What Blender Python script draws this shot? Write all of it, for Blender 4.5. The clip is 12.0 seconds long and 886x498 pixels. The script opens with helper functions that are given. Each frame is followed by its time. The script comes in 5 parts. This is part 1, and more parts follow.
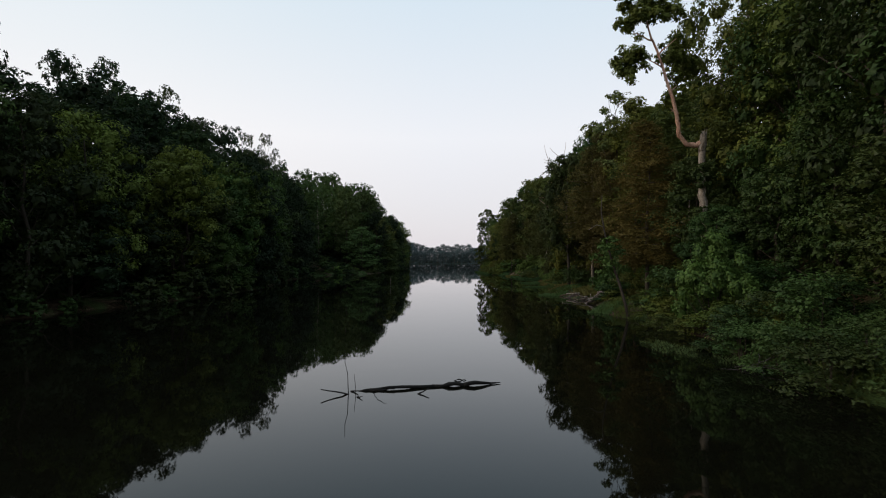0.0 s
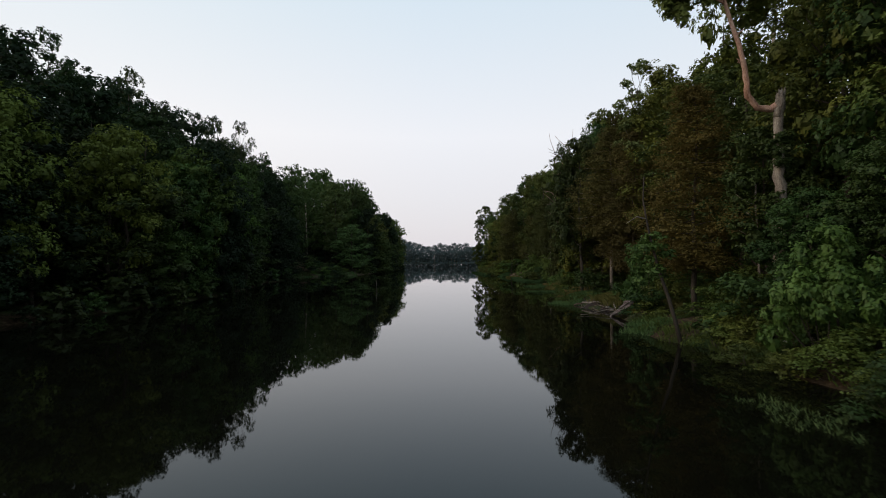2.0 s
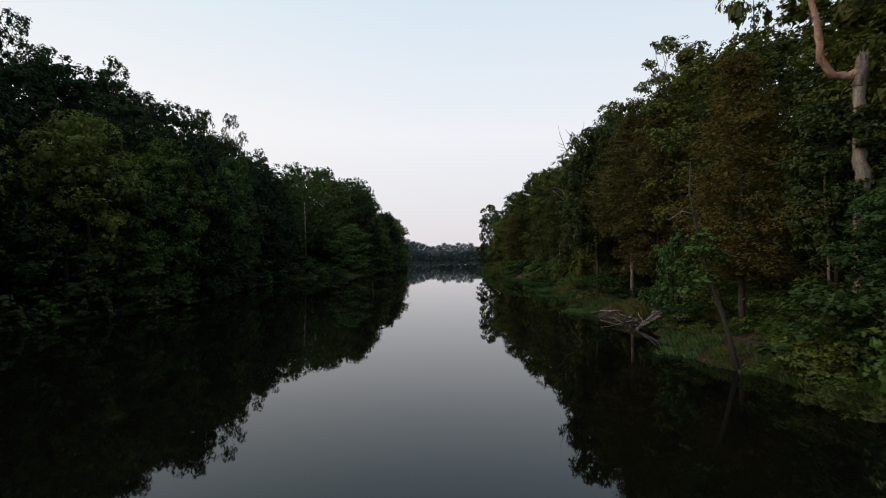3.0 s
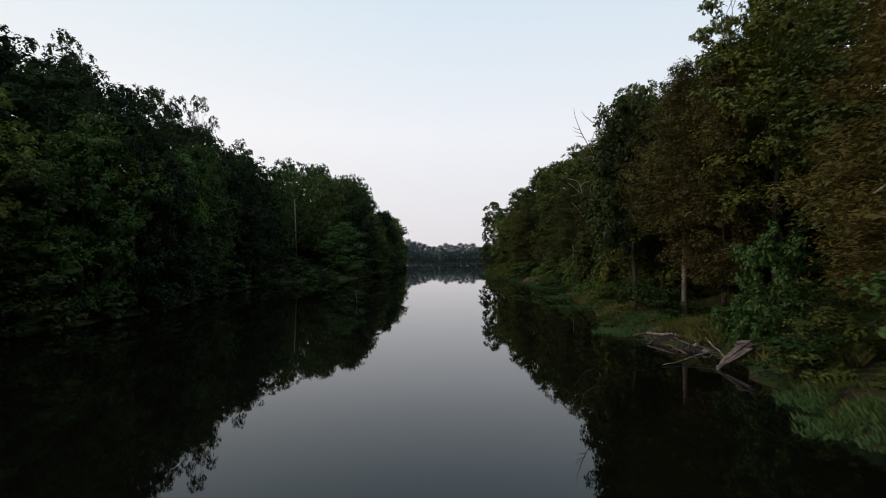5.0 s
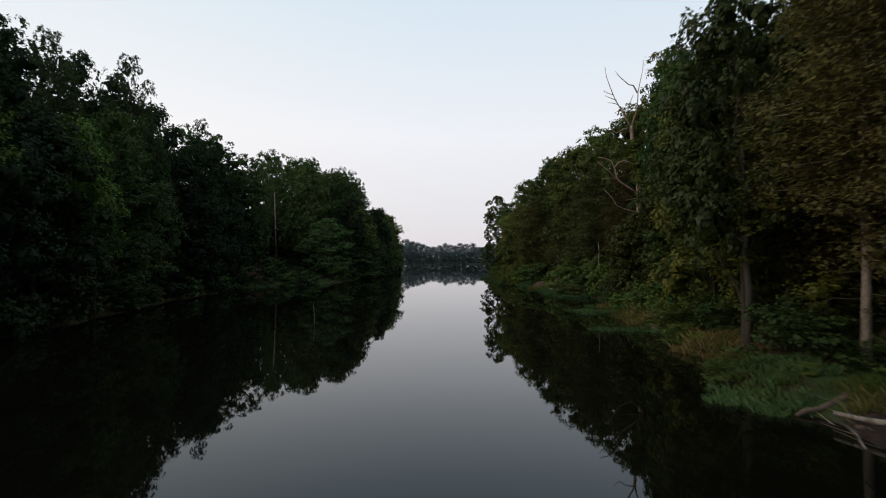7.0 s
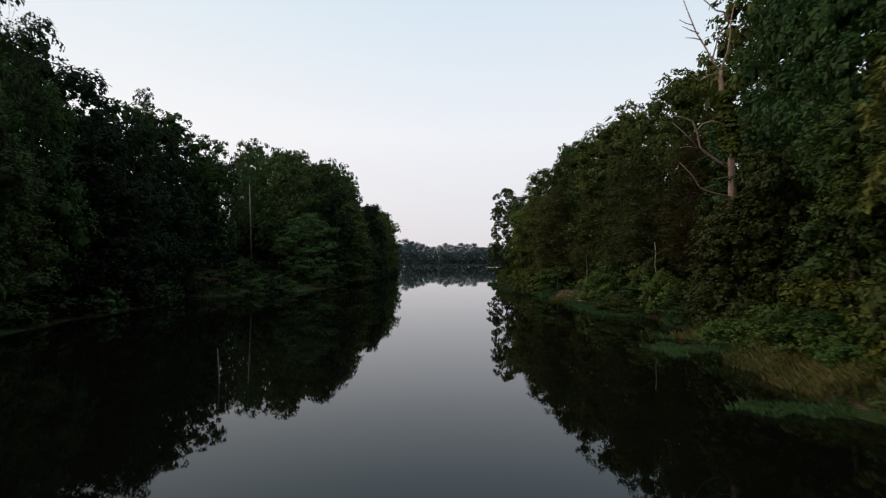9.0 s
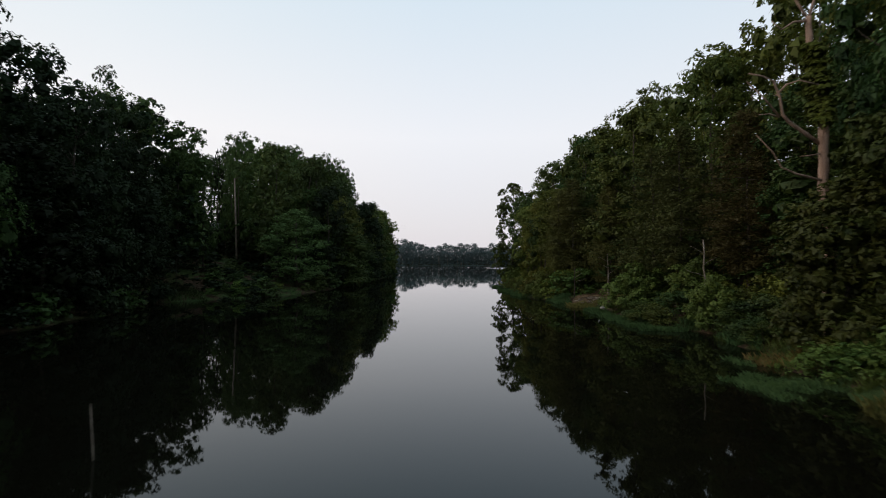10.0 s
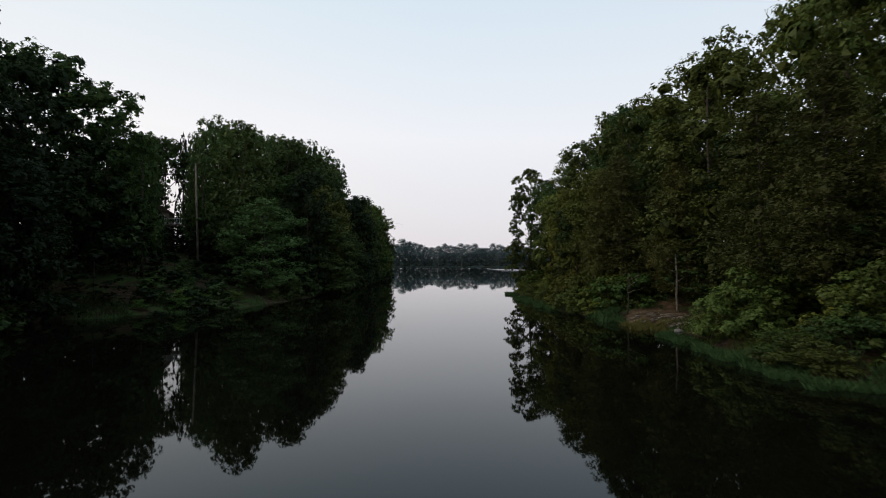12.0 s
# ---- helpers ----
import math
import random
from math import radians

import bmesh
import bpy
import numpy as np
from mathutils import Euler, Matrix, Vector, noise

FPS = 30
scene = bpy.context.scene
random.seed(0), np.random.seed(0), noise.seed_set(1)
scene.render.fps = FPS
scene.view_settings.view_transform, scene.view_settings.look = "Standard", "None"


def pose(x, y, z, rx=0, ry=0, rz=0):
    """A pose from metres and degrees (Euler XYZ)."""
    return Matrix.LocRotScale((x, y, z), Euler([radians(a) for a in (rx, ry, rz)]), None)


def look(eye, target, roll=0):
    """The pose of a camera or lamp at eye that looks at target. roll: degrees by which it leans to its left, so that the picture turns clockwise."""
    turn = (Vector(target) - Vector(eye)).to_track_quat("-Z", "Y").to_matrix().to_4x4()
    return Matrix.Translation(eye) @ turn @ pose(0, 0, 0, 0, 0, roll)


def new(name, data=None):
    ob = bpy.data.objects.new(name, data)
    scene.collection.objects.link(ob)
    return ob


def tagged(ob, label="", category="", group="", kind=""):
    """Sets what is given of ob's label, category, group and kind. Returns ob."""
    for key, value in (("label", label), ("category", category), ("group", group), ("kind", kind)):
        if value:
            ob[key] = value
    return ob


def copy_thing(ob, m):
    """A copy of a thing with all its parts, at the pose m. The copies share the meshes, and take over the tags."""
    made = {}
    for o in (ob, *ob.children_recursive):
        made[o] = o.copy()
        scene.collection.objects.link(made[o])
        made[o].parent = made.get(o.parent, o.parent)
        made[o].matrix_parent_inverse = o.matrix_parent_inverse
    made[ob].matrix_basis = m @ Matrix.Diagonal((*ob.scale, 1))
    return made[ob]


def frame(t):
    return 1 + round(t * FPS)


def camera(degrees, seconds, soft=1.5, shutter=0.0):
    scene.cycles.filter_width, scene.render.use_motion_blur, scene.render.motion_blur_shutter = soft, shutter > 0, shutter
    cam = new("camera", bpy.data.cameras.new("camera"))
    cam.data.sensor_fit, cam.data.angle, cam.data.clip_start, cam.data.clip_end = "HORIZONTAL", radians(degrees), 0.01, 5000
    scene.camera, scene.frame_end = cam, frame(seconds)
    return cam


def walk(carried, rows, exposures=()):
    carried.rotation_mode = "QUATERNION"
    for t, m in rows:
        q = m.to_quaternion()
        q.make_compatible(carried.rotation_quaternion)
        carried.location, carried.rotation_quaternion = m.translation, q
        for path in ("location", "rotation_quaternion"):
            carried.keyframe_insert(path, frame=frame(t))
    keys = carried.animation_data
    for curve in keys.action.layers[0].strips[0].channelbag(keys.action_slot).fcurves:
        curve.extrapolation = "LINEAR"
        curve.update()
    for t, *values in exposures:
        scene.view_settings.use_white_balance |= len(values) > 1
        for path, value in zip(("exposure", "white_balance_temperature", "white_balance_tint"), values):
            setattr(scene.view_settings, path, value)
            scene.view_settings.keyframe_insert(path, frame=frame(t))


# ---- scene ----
cam = camera(78.9, 12.0, soft=1.0, shutter=0.45)
METRES, EYE, TILT, LEAN, TURN = 74.0, 3.4, 1.17, 0.0, 0.0
ROWS = [
    (0.0, 0.0, 0.0, 0.0, 0.0, 0.0, -0.0),
    (0.5, 0.0008, 0.0249, -0.0002, -0.07, -0.03, 0.04),
    (1.0, 0.0024, 0.0523, -0.0002, -0.13, -0.08, 0.07),
    (1.5, 0.0048, 0.0821, 0.0003, -0.19, -0.11, 0.1),
    (2.0, 0.0069, 0.1125, 0.001, -0.27, -0.12, 0.1),
    (2.5, 0.0091, 0.1438, 0.0018, -0.19, -0.15, 0.13),
    (3.0, 0.0113, 0.1754, 0.0024, 0.21, -0.15, 0.11),
    (5.0, 0.0172, 0.3008, 0.0027, 0.43, -0.12, 0.12),
    (5.5, 0.0182, 0.3396, 0.0018, 0.4, -0.11, 0.09),
    (6.0, 0.0198, 0.3844, 0.001, 0.39, -0.1, 0.08),
    (6.5, 0.0213, 0.433, 0.0003, 0.41, -0.07, 0.08),
    (7.0, 0.0231, 0.4862, 0.0001, 0.43, -0.07, 0.09),
    (9.0, 0.02, 0.6909, 0.0012, 0.44, -0.07, 0.02),
    (9.5, 0.0177, 0.741, 0.0005, 0.39, -0.03, -0.03),
    (10.0, 0.0153, 0.7925, -0.0005, 0.35, -0.02, -0.06),
    (10.5, 0.0133, 0.8443, -0.0015, 0.32, 0.02, -0.04),
    (11.0, 0.0109, 0.8956, -0.002, 0.28, 0.02, -0.06),
    (11.5, 0.0091, 0.948, -0.003, 0.26, 0.04, -0.08),
    (12.0, 0.0067, 0.9989, -0.0034, 0.23, 0.06, -0.1),
]
walk(cam, [(t, pose(0, 0, EYE, TILT, LEAN, TURN) @ pose(METRES * x, METRES * y, METRES * z, 90 + pitch, roll, yaw)) for t, x, y, z, yaw, pitch, roll in ROWS])

# ---- world, sky and light ----
world = bpy.data.worlds.new("dusk_sky")
scene.world = world
world.use_nodes = True
wn, wl = world.node_tree.nodes, world.node_tree.links
wn.clear()
sky = wn.new("ShaderNodeTexSky")
sky.sky_type = "NISHITA"
sky.sun_disc = False
sky.sun_elevation = radians(6)
sky.sun_rotation = radians(-100)
sky.air_density, sky.dust_density, sky.ozone_density = 1.0, 2.0, 2.0
direction = wn.new("ShaderNodeTexCoord")
axes = wn.new("ShaderNodeSeparateXYZ")
wl.new(direction.outputs["Generated"], axes.inputs[0])
fade = wn.new("ShaderNodeValToRGB")   # dusk haze, palest at the horizon and thinning to a dim zenith
for stop, (p, c) in zip([fade.color_ramp.elements.new(0.5) for _ in range(2)] + list(fade.color_ramp.elements)[:1] + list(fade.color_ramp.elements)[-1:],
                        ((0.22, (0.84, 0.845, 0.885)), (0.45, (0.665, 0.768, 0.855)), (0.0, (0.72, 0.685, 0.725)), (1.0, (0.42, 0.53, 0.66)))):
    stop.position, stop.color = p, (*c, 1)
wl.new(axes.outputs["Z"], fade.inputs[0])
lift = wn.new("ShaderNodeVectorMath")
lift.operation = "SCALE"
side = wn.new("ShaderNodeValToRGB")   # brighter and warmer towards the set sun, dimmer on the far side
for stop, (p, c) in zip([side.color_ramp.elements.new(k) for k in (0.14, 0.35, 0.7)] + list(side.color_ramp.elements)[:1] + list(side.color_ramp.elements)[-1:],
                        ((0.14, (1.0, 0.968, 0.928)), (0.35, (0.928, 0.928, 0.928)), (0.7, (0.89, 0.89, 0.89)), (0.0, (1.0, 0.957, 0.9)), (1.0, (0.2, 0.2, 0.2)))):
    stop.position, stop.color = p, (*c, 1)
turned = wn.new("ShaderNodeMapRange")
turned.inputs["From Min"].default_value = -1.0
across = wn.new("ShaderNodeVectorMath")
across.operation = "DOT_PRODUCT"
across.inputs[1].default_value = (0.954, -0.3, 0.0)
wl.new(direction.outputs["Generated"], across.inputs[0])
wl.new(across.outputs["Value"], turned.inputs["Value"])
wl.new(turned.outputs[0], side.inputs[0])
both = wn.new("ShaderNodeVectorMath")
both.operation = "MULTIPLY"
wl.new(fade.outputs[0], both.inputs[0])
wl.new(side.outputs[0], both.inputs[1])
lift.inputs["Scale"].default_value = 12.65
wl.new(both.outputs[0], lift.inputs[0])
haze = wn.new("ShaderNodeMix")
haze.data_type = "RGBA"
haze.inputs["Factor"].default_value = 0.78
wl.new(lift.outputs[0], haze.inputs["B"])
back = wn.new("ShaderNodeBackground")
back.inputs["Strength"].default_value = 0.11
wout = wn.new("ShaderNodeOutputWorld")
wl.new(sky.outputs[0], haze.inputs["A"])
wl.new(haze.outputs["Result"], back.inputs["Color"])
wl.new(back.outputs[0], wout.inputs["Surface"])
sun_lamp = bpy.data.lights.new("sun", "SUN")
sun_lamp.energy, sun_lamp.angle, sun_lamp.color = 1.0, radians(30), (1.0, 0.80, 0.60)
sun = new("sun", sun_lamp)
sun.matrix_world = look((-60, -6, 32), (0, 0, 0))
scene.view_settings.exposure = 0.0


# ---- materials ----
def shader(name):
    m = bpy.data.materials.new(name)
    m.use_nodes = True
    n = m.node_tree.nodes
    n.clear()
    return m, n, m.node_tree.links, n.new("ShaderNodeOutputMaterial")


def ramp(n, stops):
    r = n.new("ShaderNodeValToRGB")
    el = r.color_ramp.elements
    while len(el) < len(stops):
        el.new(0.5)
    for e, (p, c) in zip(el, stops):
        e.position, e.color = p, (*c, 1)
    return r


def leaf_material(name, dark, light, gloss=0.015, grain=0.2):
    """Foliage: each leaf its own tone, each plant its own hue; some light comes through."""
    m, n, l, out = shader(name)
    geo = n.new("ShaderNodeNewGeometry")
    info = n.new("ShaderNodeObjectInfo")
    r = ramp(n, [(0.15, dark), (0.7, light), (1.0, tuple(min(1, c * 1.35) for c in light))])
    cloud = n.new("ShaderNodeTexNoise")
    cloud.inputs["Scale"].default_value, cloud.inputs["Detail"].default_value = 0.45, 3
    l.new(geo.outputs["Position"], cloud.inputs["Vector"])
    own = n.new("ShaderNodeMath")
    own.operation = "MULTIPLY_ADD"
    own.inputs[1].default_value = grain
    l.new(geo.outputs["Random Per Island"], own.inputs[0])
    half = n.new("ShaderNodeMapRange")
    half.inputs["From Min"].default_value, half.inputs["From Max"].default_value = 0.3, 0.7
    half.inputs["To Min"].default_value, half.inputs["To Max"].default_value = 0.2, 0.55
    l.new(cloud.outputs["Fac"], half.inputs["Value"])
    l.new(half.outputs[0], own.inputs[2])
    l.new(own.outputs[0], r.inputs[0])
    hsv = n.new("ShaderNodeHueSaturation")
    mh = n.new("ShaderNodeMapRange")
    mh.inputs["To Min"].default_value, mh.inputs["To Max"].default_value = 0.465, 0.52
    mv = n.new("ShaderNodeMapRange")
    mv.inputs["To Min"].default_value, mv.inputs["To Max"].default_value = 0.7, 1.4
    wh = n.new("ShaderNodeTexWhiteNoise")
    wh.noise_dimensions = "1D"
    l.new(info.outputs["Random"], mh.inputs["Value"])
    l.new(info.outputs["Random"], wh.inputs["W"])
    l.new(wh.outputs["Value"], mv.inputs["Value"])
    l.new(mh.outputs[0], hsv.inputs["Hue"])
    l.new(mv.outputs[0], hsv.inputs["Value"])
    l.new(r.outputs[0], hsv.inputs["Color"])
    d = n.new("ShaderNodeBsdfDiffuse")
    t = n.new("ShaderNodeBsdfTranslucent")
    g = n.new("ShaderNodeBsdfGlossy")
    g.inputs["Roughness"].default_value = 0.5
    g.inputs["Color"].default_value = (0.8, 0.85, 0.8, 1)
    l.new(hsv.outputs[0], d.inputs[0])
    l.new(hsv.outputs[0], t.inputs[0])
    a, b = n.new("ShaderNodeMixShader"), n.new("ShaderNodeMixShader")
    a.inputs[0].default_value, b.inputs[0].default_value = 0.22, gloss
    l.new(d.outputs[0], a.inputs[1])
    l.new(t.outputs[0], a.inputs[2])
    l.new(a.outputs[0], b.inputs[1])
    l.new(g.outputs[0], b.inputs[2])
    l.new(b.outputs[0], out.inputs[0])
    return m


def rough_material(name, stops, scale, stretch=(1, 1, 1), rough=0.9, bump=0.4, fine=9.0, world_space=False):
    """Bark, wood, soil: noise at two scales for tone, with relief."""
    m, n, l, out = shader(name)
    p = n.new("ShaderNodeBsdfPrincipled")
    p.inputs["Roughness"].default_value = rough
    p.inputs["Specular IOR Level"].default_value = 0.25
    if world_space:
        src = n.new("ShaderNodeNewGeometry").outputs["Position"]
    else:
        src = n.new("ShaderNodeTexCoord").outputs["Object"]
    mp = n.new("ShaderNodeMapping")
    mp.inputs["Scale"].default_value = stretch
    l.new(src, mp.inputs[0])
    a, b = n.new("ShaderNodeTexNoise"), n.new("ShaderNodeTexNoise")
    a.inputs["Scale"].default_value, b.inputs["Scale"].default_value = scale, scale * fine
    a.inputs["Detail"].default_value = b.inputs["Detail"].default_value = 6
    l.new(mp.outputs[0], a.inputs["Vector"])
    l.new(mp.outputs[0], b.inputs["Vector"])
    mix = n.new("ShaderNodeMath")
    mix.operation = "MULTIPLY_ADD"
    mix.inputs[1].default_value = 0.45
    l.new(b.outputs["Fac"], mix.inputs[0])
    half = n.new("ShaderNodeMath")
    half.operation = "MULTIPLY"
    half.inputs[1].default_value = 0.55
    l.new(a.outputs["Fac"], half.inputs[0])
    l.new(half.outputs[0], mix.inputs[2])
    r = ramp(n, stops)
    l.new(mix.outputs[0], r.inputs[0])
    l.new(r.outputs[0], p.inputs["Base Color"])
    bp = n.new("ShaderNodeBump")
    bp.inputs["Strength"].default_value = bump
    bp.inputs["Distance"].default_value = 0.05
    l.new(b.outputs["Fac"], bp.inputs["Height"])
    l.new(bp.outputs[0], p.inputs["Normal"])
    l.new(p.outputs[0], out.inputs[0])
    return m


LEAF_DEEP = leaf_material("leaf_deep_green", (0.0199, 0.0385, 0.0112), (0.0567, 0.0928, 0.0224))
LEAF_MID = leaf_material("leaf_mid_green", (0.0364, 0.0561, 0.0141), (0.1048, 0.1372, 0.0269))
LEAF_WARM = leaf_material("leaf_olive_green", (0.0489, 0.0598, 0.0113), (0.1375, 0.1552, 0.0269))
LEAF_LIME = leaf_material("leaf_light_green", (0.044, 0.076, 0.019), (0.115, 0.178, 0.041))
LEAF_FRESH = leaf_material("leaf_fresh_green", (0.022, 0.045, 0.011), (0.068, 0.118, 0.025))
LEAF_CLEAR = leaf_material("leaf_clear_green", (0.032, 0.062, 0.014), (0.092, 0.150, 0.031))
LEAF_LUSH = leaf_material("leaf_yellow_green", (0.040, 0.070, 0.013), (0.115, 0.178, 0.031))
# thin pale leaves, lightened in colour for the bright sky behind them
LEAF_BACKLIT = leaf_material("leaf_backlit_pale", (0.085, 0.115, 0.038), (0.20, 0.245, 0.085))
LEAF_PALE = leaf_material("leaf_pale_green", (0.052, 0.084, 0.026), (0.125, 0.180, 0.055))
LEAF_OLIVE = leaf_material("leaf_dull_olive", (0.026, 0.031, 0.007), (0.062, 0.070, 0.015))
# left-bank leaf greens, base colour darkened to carry that bank's shade
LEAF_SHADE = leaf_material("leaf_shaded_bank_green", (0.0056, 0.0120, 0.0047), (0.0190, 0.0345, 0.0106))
LEAF_HALF_SHADE = leaf_material("leaf_half_shaded_green", (0.0115, 0.0232, 0.0075), (0.0345, 0.0580, 0.0150))
NEEDLE = leaf_material("needle_rust_brown", (0.100, 0.090, 0.021), (0.235, 0.205, 0.048), 0.01, 0.12)
NEEDLE_DARK = leaf_material("needle_dark_brown", (0.048, 0.039, 0.013), (0.116, 0.093, 0.029), 0.01, 0.12)
NEEDLE_DULL = leaf_material("needle_dull_green_brown", (0.046, 0.051, 0.015), (0.112, 0.117, 0.033), 0.01, 0.12)
SEDGE = leaf_material("sedge_green", (0.040, 0.070, 0.025), (0.086, 0.134, 0.045), 0.01)
GRASS_OLIVE = leaf_material("grass_olive_straw", (0.076, 0.074, 0.020), (0.19, 0.170, 0.050), 0.01)
DRYGRASS = leaf_material("dry_grass_straw", (0.098, 0.079, 0.022), (0.23, 0.186, 0.054), 0.02)
# bluish far foliage: distance haze is put into the leaf colour
FAR_HAZE_LEAF = leaf_material("leaf_far_haze", (0.066, 0.098, 0.098), (0.086, 0.122, 0.118), 0.01, 0.1)
BARK = rough_material("bark_grey_brown", [(0.25, (0.025, 0.02, 0.015)), (0.75, (0.10, 0.08, 0.06))], 3.0, (1, 1, 0.25))
BARK_RED = rough_material("bark_reddish_bare", [(0.34, (0.18, 0.085, 0.055)), (0.5, (0.48, 0.27, 0.185)), (0.66, (0.74, 0.50, 0.38))], 3.2, (1, 1, 0.22), bump=0.9)
BARK_DEAD = rough_material("wood_bare_reddish_grey", [(0.25, (0.17, 0.105, 0.075)), (0.75, (0.50, 0.34, 0.255))], 4.5, (1, 1, 0.3), bump=0.9)
BARK_PALE = rough_material("wood_bleached_grey", [(0.36, (0.075, 0.06, 0.045)), (0.5, (0.22, 0.18, 0.14)), (0.66, (0.42, 0.36, 0.29))], 3.4, (1, 1, 0.28), bump=0.8)
WETWOOD = rough_material("wood_wet_black", [(0.25, (0.005, 0.0045, 0.004)), (0.75, (0.016, 0.014, 0.012))], 4.0, (0.4, 1, 1), 0.85)
DRIFT = rough_material("driftwood", [(0.25, (0.05, 0.034, 0.024)), (0.75, (0.20, 0.145, 0.10))], 3.0, (0.4, 1, 1))
DRIFT_GREY = rough_material("driftwood_grey_dark", [(0.35, (0.03, 0.027, 0.024)), (0.65, (0.11, 0.10, 0.09))], 3.0, (0.4, 1, 1))
STUMPWOOD = rough_material("wood_weathered_pinkish", [(0.35, (0.07, 0.05, 0.042)), (0.5, (0.20, 0.15, 0.13)), (0.66, (0.36, 0.285, 0.255))], 5.0, (0.25, 1.4, 1.4), 0.95, 0.9)
SOIL = rough_material("soil_reddish", [(0.36, (0.034, 0.021, 0.011)), (0.5, (0.094, 0.060, 0.030)), (0.64, (0.19, 0.128, 0.068))], 1.6, bump=1.0, world_space=True)
# reddish bank soil, colour darkened for the shadow on the undercut face
UNDERCUT_SOIL = rough_material("soil_reddish_shadowed", [(0.36, (0.012, 0.007, 0.005)), (0.52, (0.026, 0.015, 0.010)), (0.66, (0.062, 0.038, 0.026))], 2.4, bump=1.0, world_space=True)
STONE = rough_material("stone_pale", [(0.3, (0.16, 0.145, 0.125)), (0.7, (0.36, 0.33, 0.29))], 5.0, bump=0.7)


def ground_material():
    """Leaf litter and bare earth with green low growth in patches."""
    m, n, l, out = shader("forest_floor")
    p = n.new("ShaderNodeBsdfPrincipled")
    p.inputs["Roughness"].default_value = 1.0
    p.inputs["Specular IOR Level"].default_value = 0.1
    pos = n.new("ShaderNodeNewGeometry").outputs["Position"]
    a, b, c = (n.new("ShaderNodeTexNoise") for _ in range(3))
    for t, s in ((a, 0.35), (b, 4.0), (c, 22.0)):
        t.inputs["Scale"].default_value, t.inputs["Detail"].default_value = s, 6
        l.new(pos, t.inputs["Vector"])
    earth = ramp(n, [(0.3, (0.022, 0.016, 0.010)), (0.55, (0.06, 0.04, 0.022)), (0.75, (0.12, 0.085, 0.05))])
    green = ramp(n, [(0.3, (0.018, 0.032, 0.010)), (0.7, (0.065, 0.10, 0.028))])
    l.new(b.outputs["Fac"], earth.inputs[0])
    l.new(c.outputs["Fac"], green.inputs[0])
    k = ramp(n, [(0.44, (0, 0, 0)), (0.58, (1, 1, 1))])
    l.new(a.outputs["Fac"], k.inputs[0])
    mix = n.new("ShaderNodeMix")
    mix.data_type = "RGBA"
    l.new(k.outputs[0], mix.inputs["Factor"])
    l.new(earth.outputs[0], mix.inputs["A"])
    l.new(green.outputs[0], mix.inputs["B"])
    l.new(mix.outputs["Result"], p.inputs["Base Color"])
    bp = n.new("ShaderNodeBump")
    bp.inputs["Strength"].default_value, bp.inputs["Distance"].default_value = 0.9, 0.08
    l.new(c.outputs["Fac"], bp.inputs["Height"])
    l.new(bp.outputs[0], p.inputs["Normal"])
    l.new(p.outputs[0], out.inputs[0])
    return m


def water_material():
    """Still dark creek water: near mirror, faint slow swell, a ruffled streak far out on the lake."""
    m, n, l, out = shader("still_water")
    p = n.new("ShaderNodeBsdfPrincipled")
    p.inputs["Base Color"].default_value = (0.0040, 0.0039, 0.0022, 1)
    p.inputs["Specular Tint"].default_value = (0.02, 0.62, 0.89, 1)
    p.inputs["Roughness"].default_value = 0.02
    p.inputs["IOR"].default_value = 1.275
    pos = n.new("ShaderNodeNewGeometry").outputs["Position"]
    mp = n.new("ShaderNodeMapping")
    mp.inputs["Scale"].default_value = (1.0, 0.45, 1.0)
    l.new(pos, mp.inputs[0])
    a, b = n.new("ShaderNodeTexNoise"), n.new("ShaderNodeTexNoise")
    a.inputs["Scale"].default_value, b.inputs["Scale"].default_value = 0.9, 5.0
    a.inputs["Detail"].default_value = b.inputs["Detail"].default_value = 2
    l.new(mp.outputs[0], a.inputs["Vector"])
    l.new(mp.outputs[0], b.inputs["Vector"])
    ba, bb = n.new("ShaderNodeBump"), n.new("ShaderNodeBump")
    ba.inputs["Strength"].default_value, ba.inputs["Distance"].default_value = 1.0, 0.0020
    bb.inputs["Strength"].default_value, bb.inputs["Distance"].default_value = 1.0, 0.00025
    l.new(a.outputs["Fac"], ba.inputs["Height"])
    l.new(b.outputs["Fac"], bb.inputs["Height"])
    l.new(ba.outputs[0], bb.inputs["Normal"])
    l.new(bb.outputs[0], p.inputs["Normal"])
    l.new(p.outputs[0], out.inputs[0])
    return m


GROUND = ground_material()
WATER = water_material()


# ---- mesh helpers ----
def mesh_of(name, verts, faces, material, smooth=False):
    me = bpy.data.meshes.new(name)
    me.from_pydata([tuple(v) for v in verts], [], [tuple(f) for f in faces])
    me.materials.append(material)
    if smooth:
        me.polygons.foreach_set("use_smooth", [True] * len(me.polygons))
    me.update()
    return me


def part(name, me, parent=None, label=""):
    ob = new(name, me)
    ob.parent = parent
    if label:
        ob["label"] = label
    return ob


def thing(name, label, category, group="", kind="", m=None):
    ob = tagged(new(name), label, category, group, kind)
    if m is not None:
        ob.matrix_basis = m
    return ob


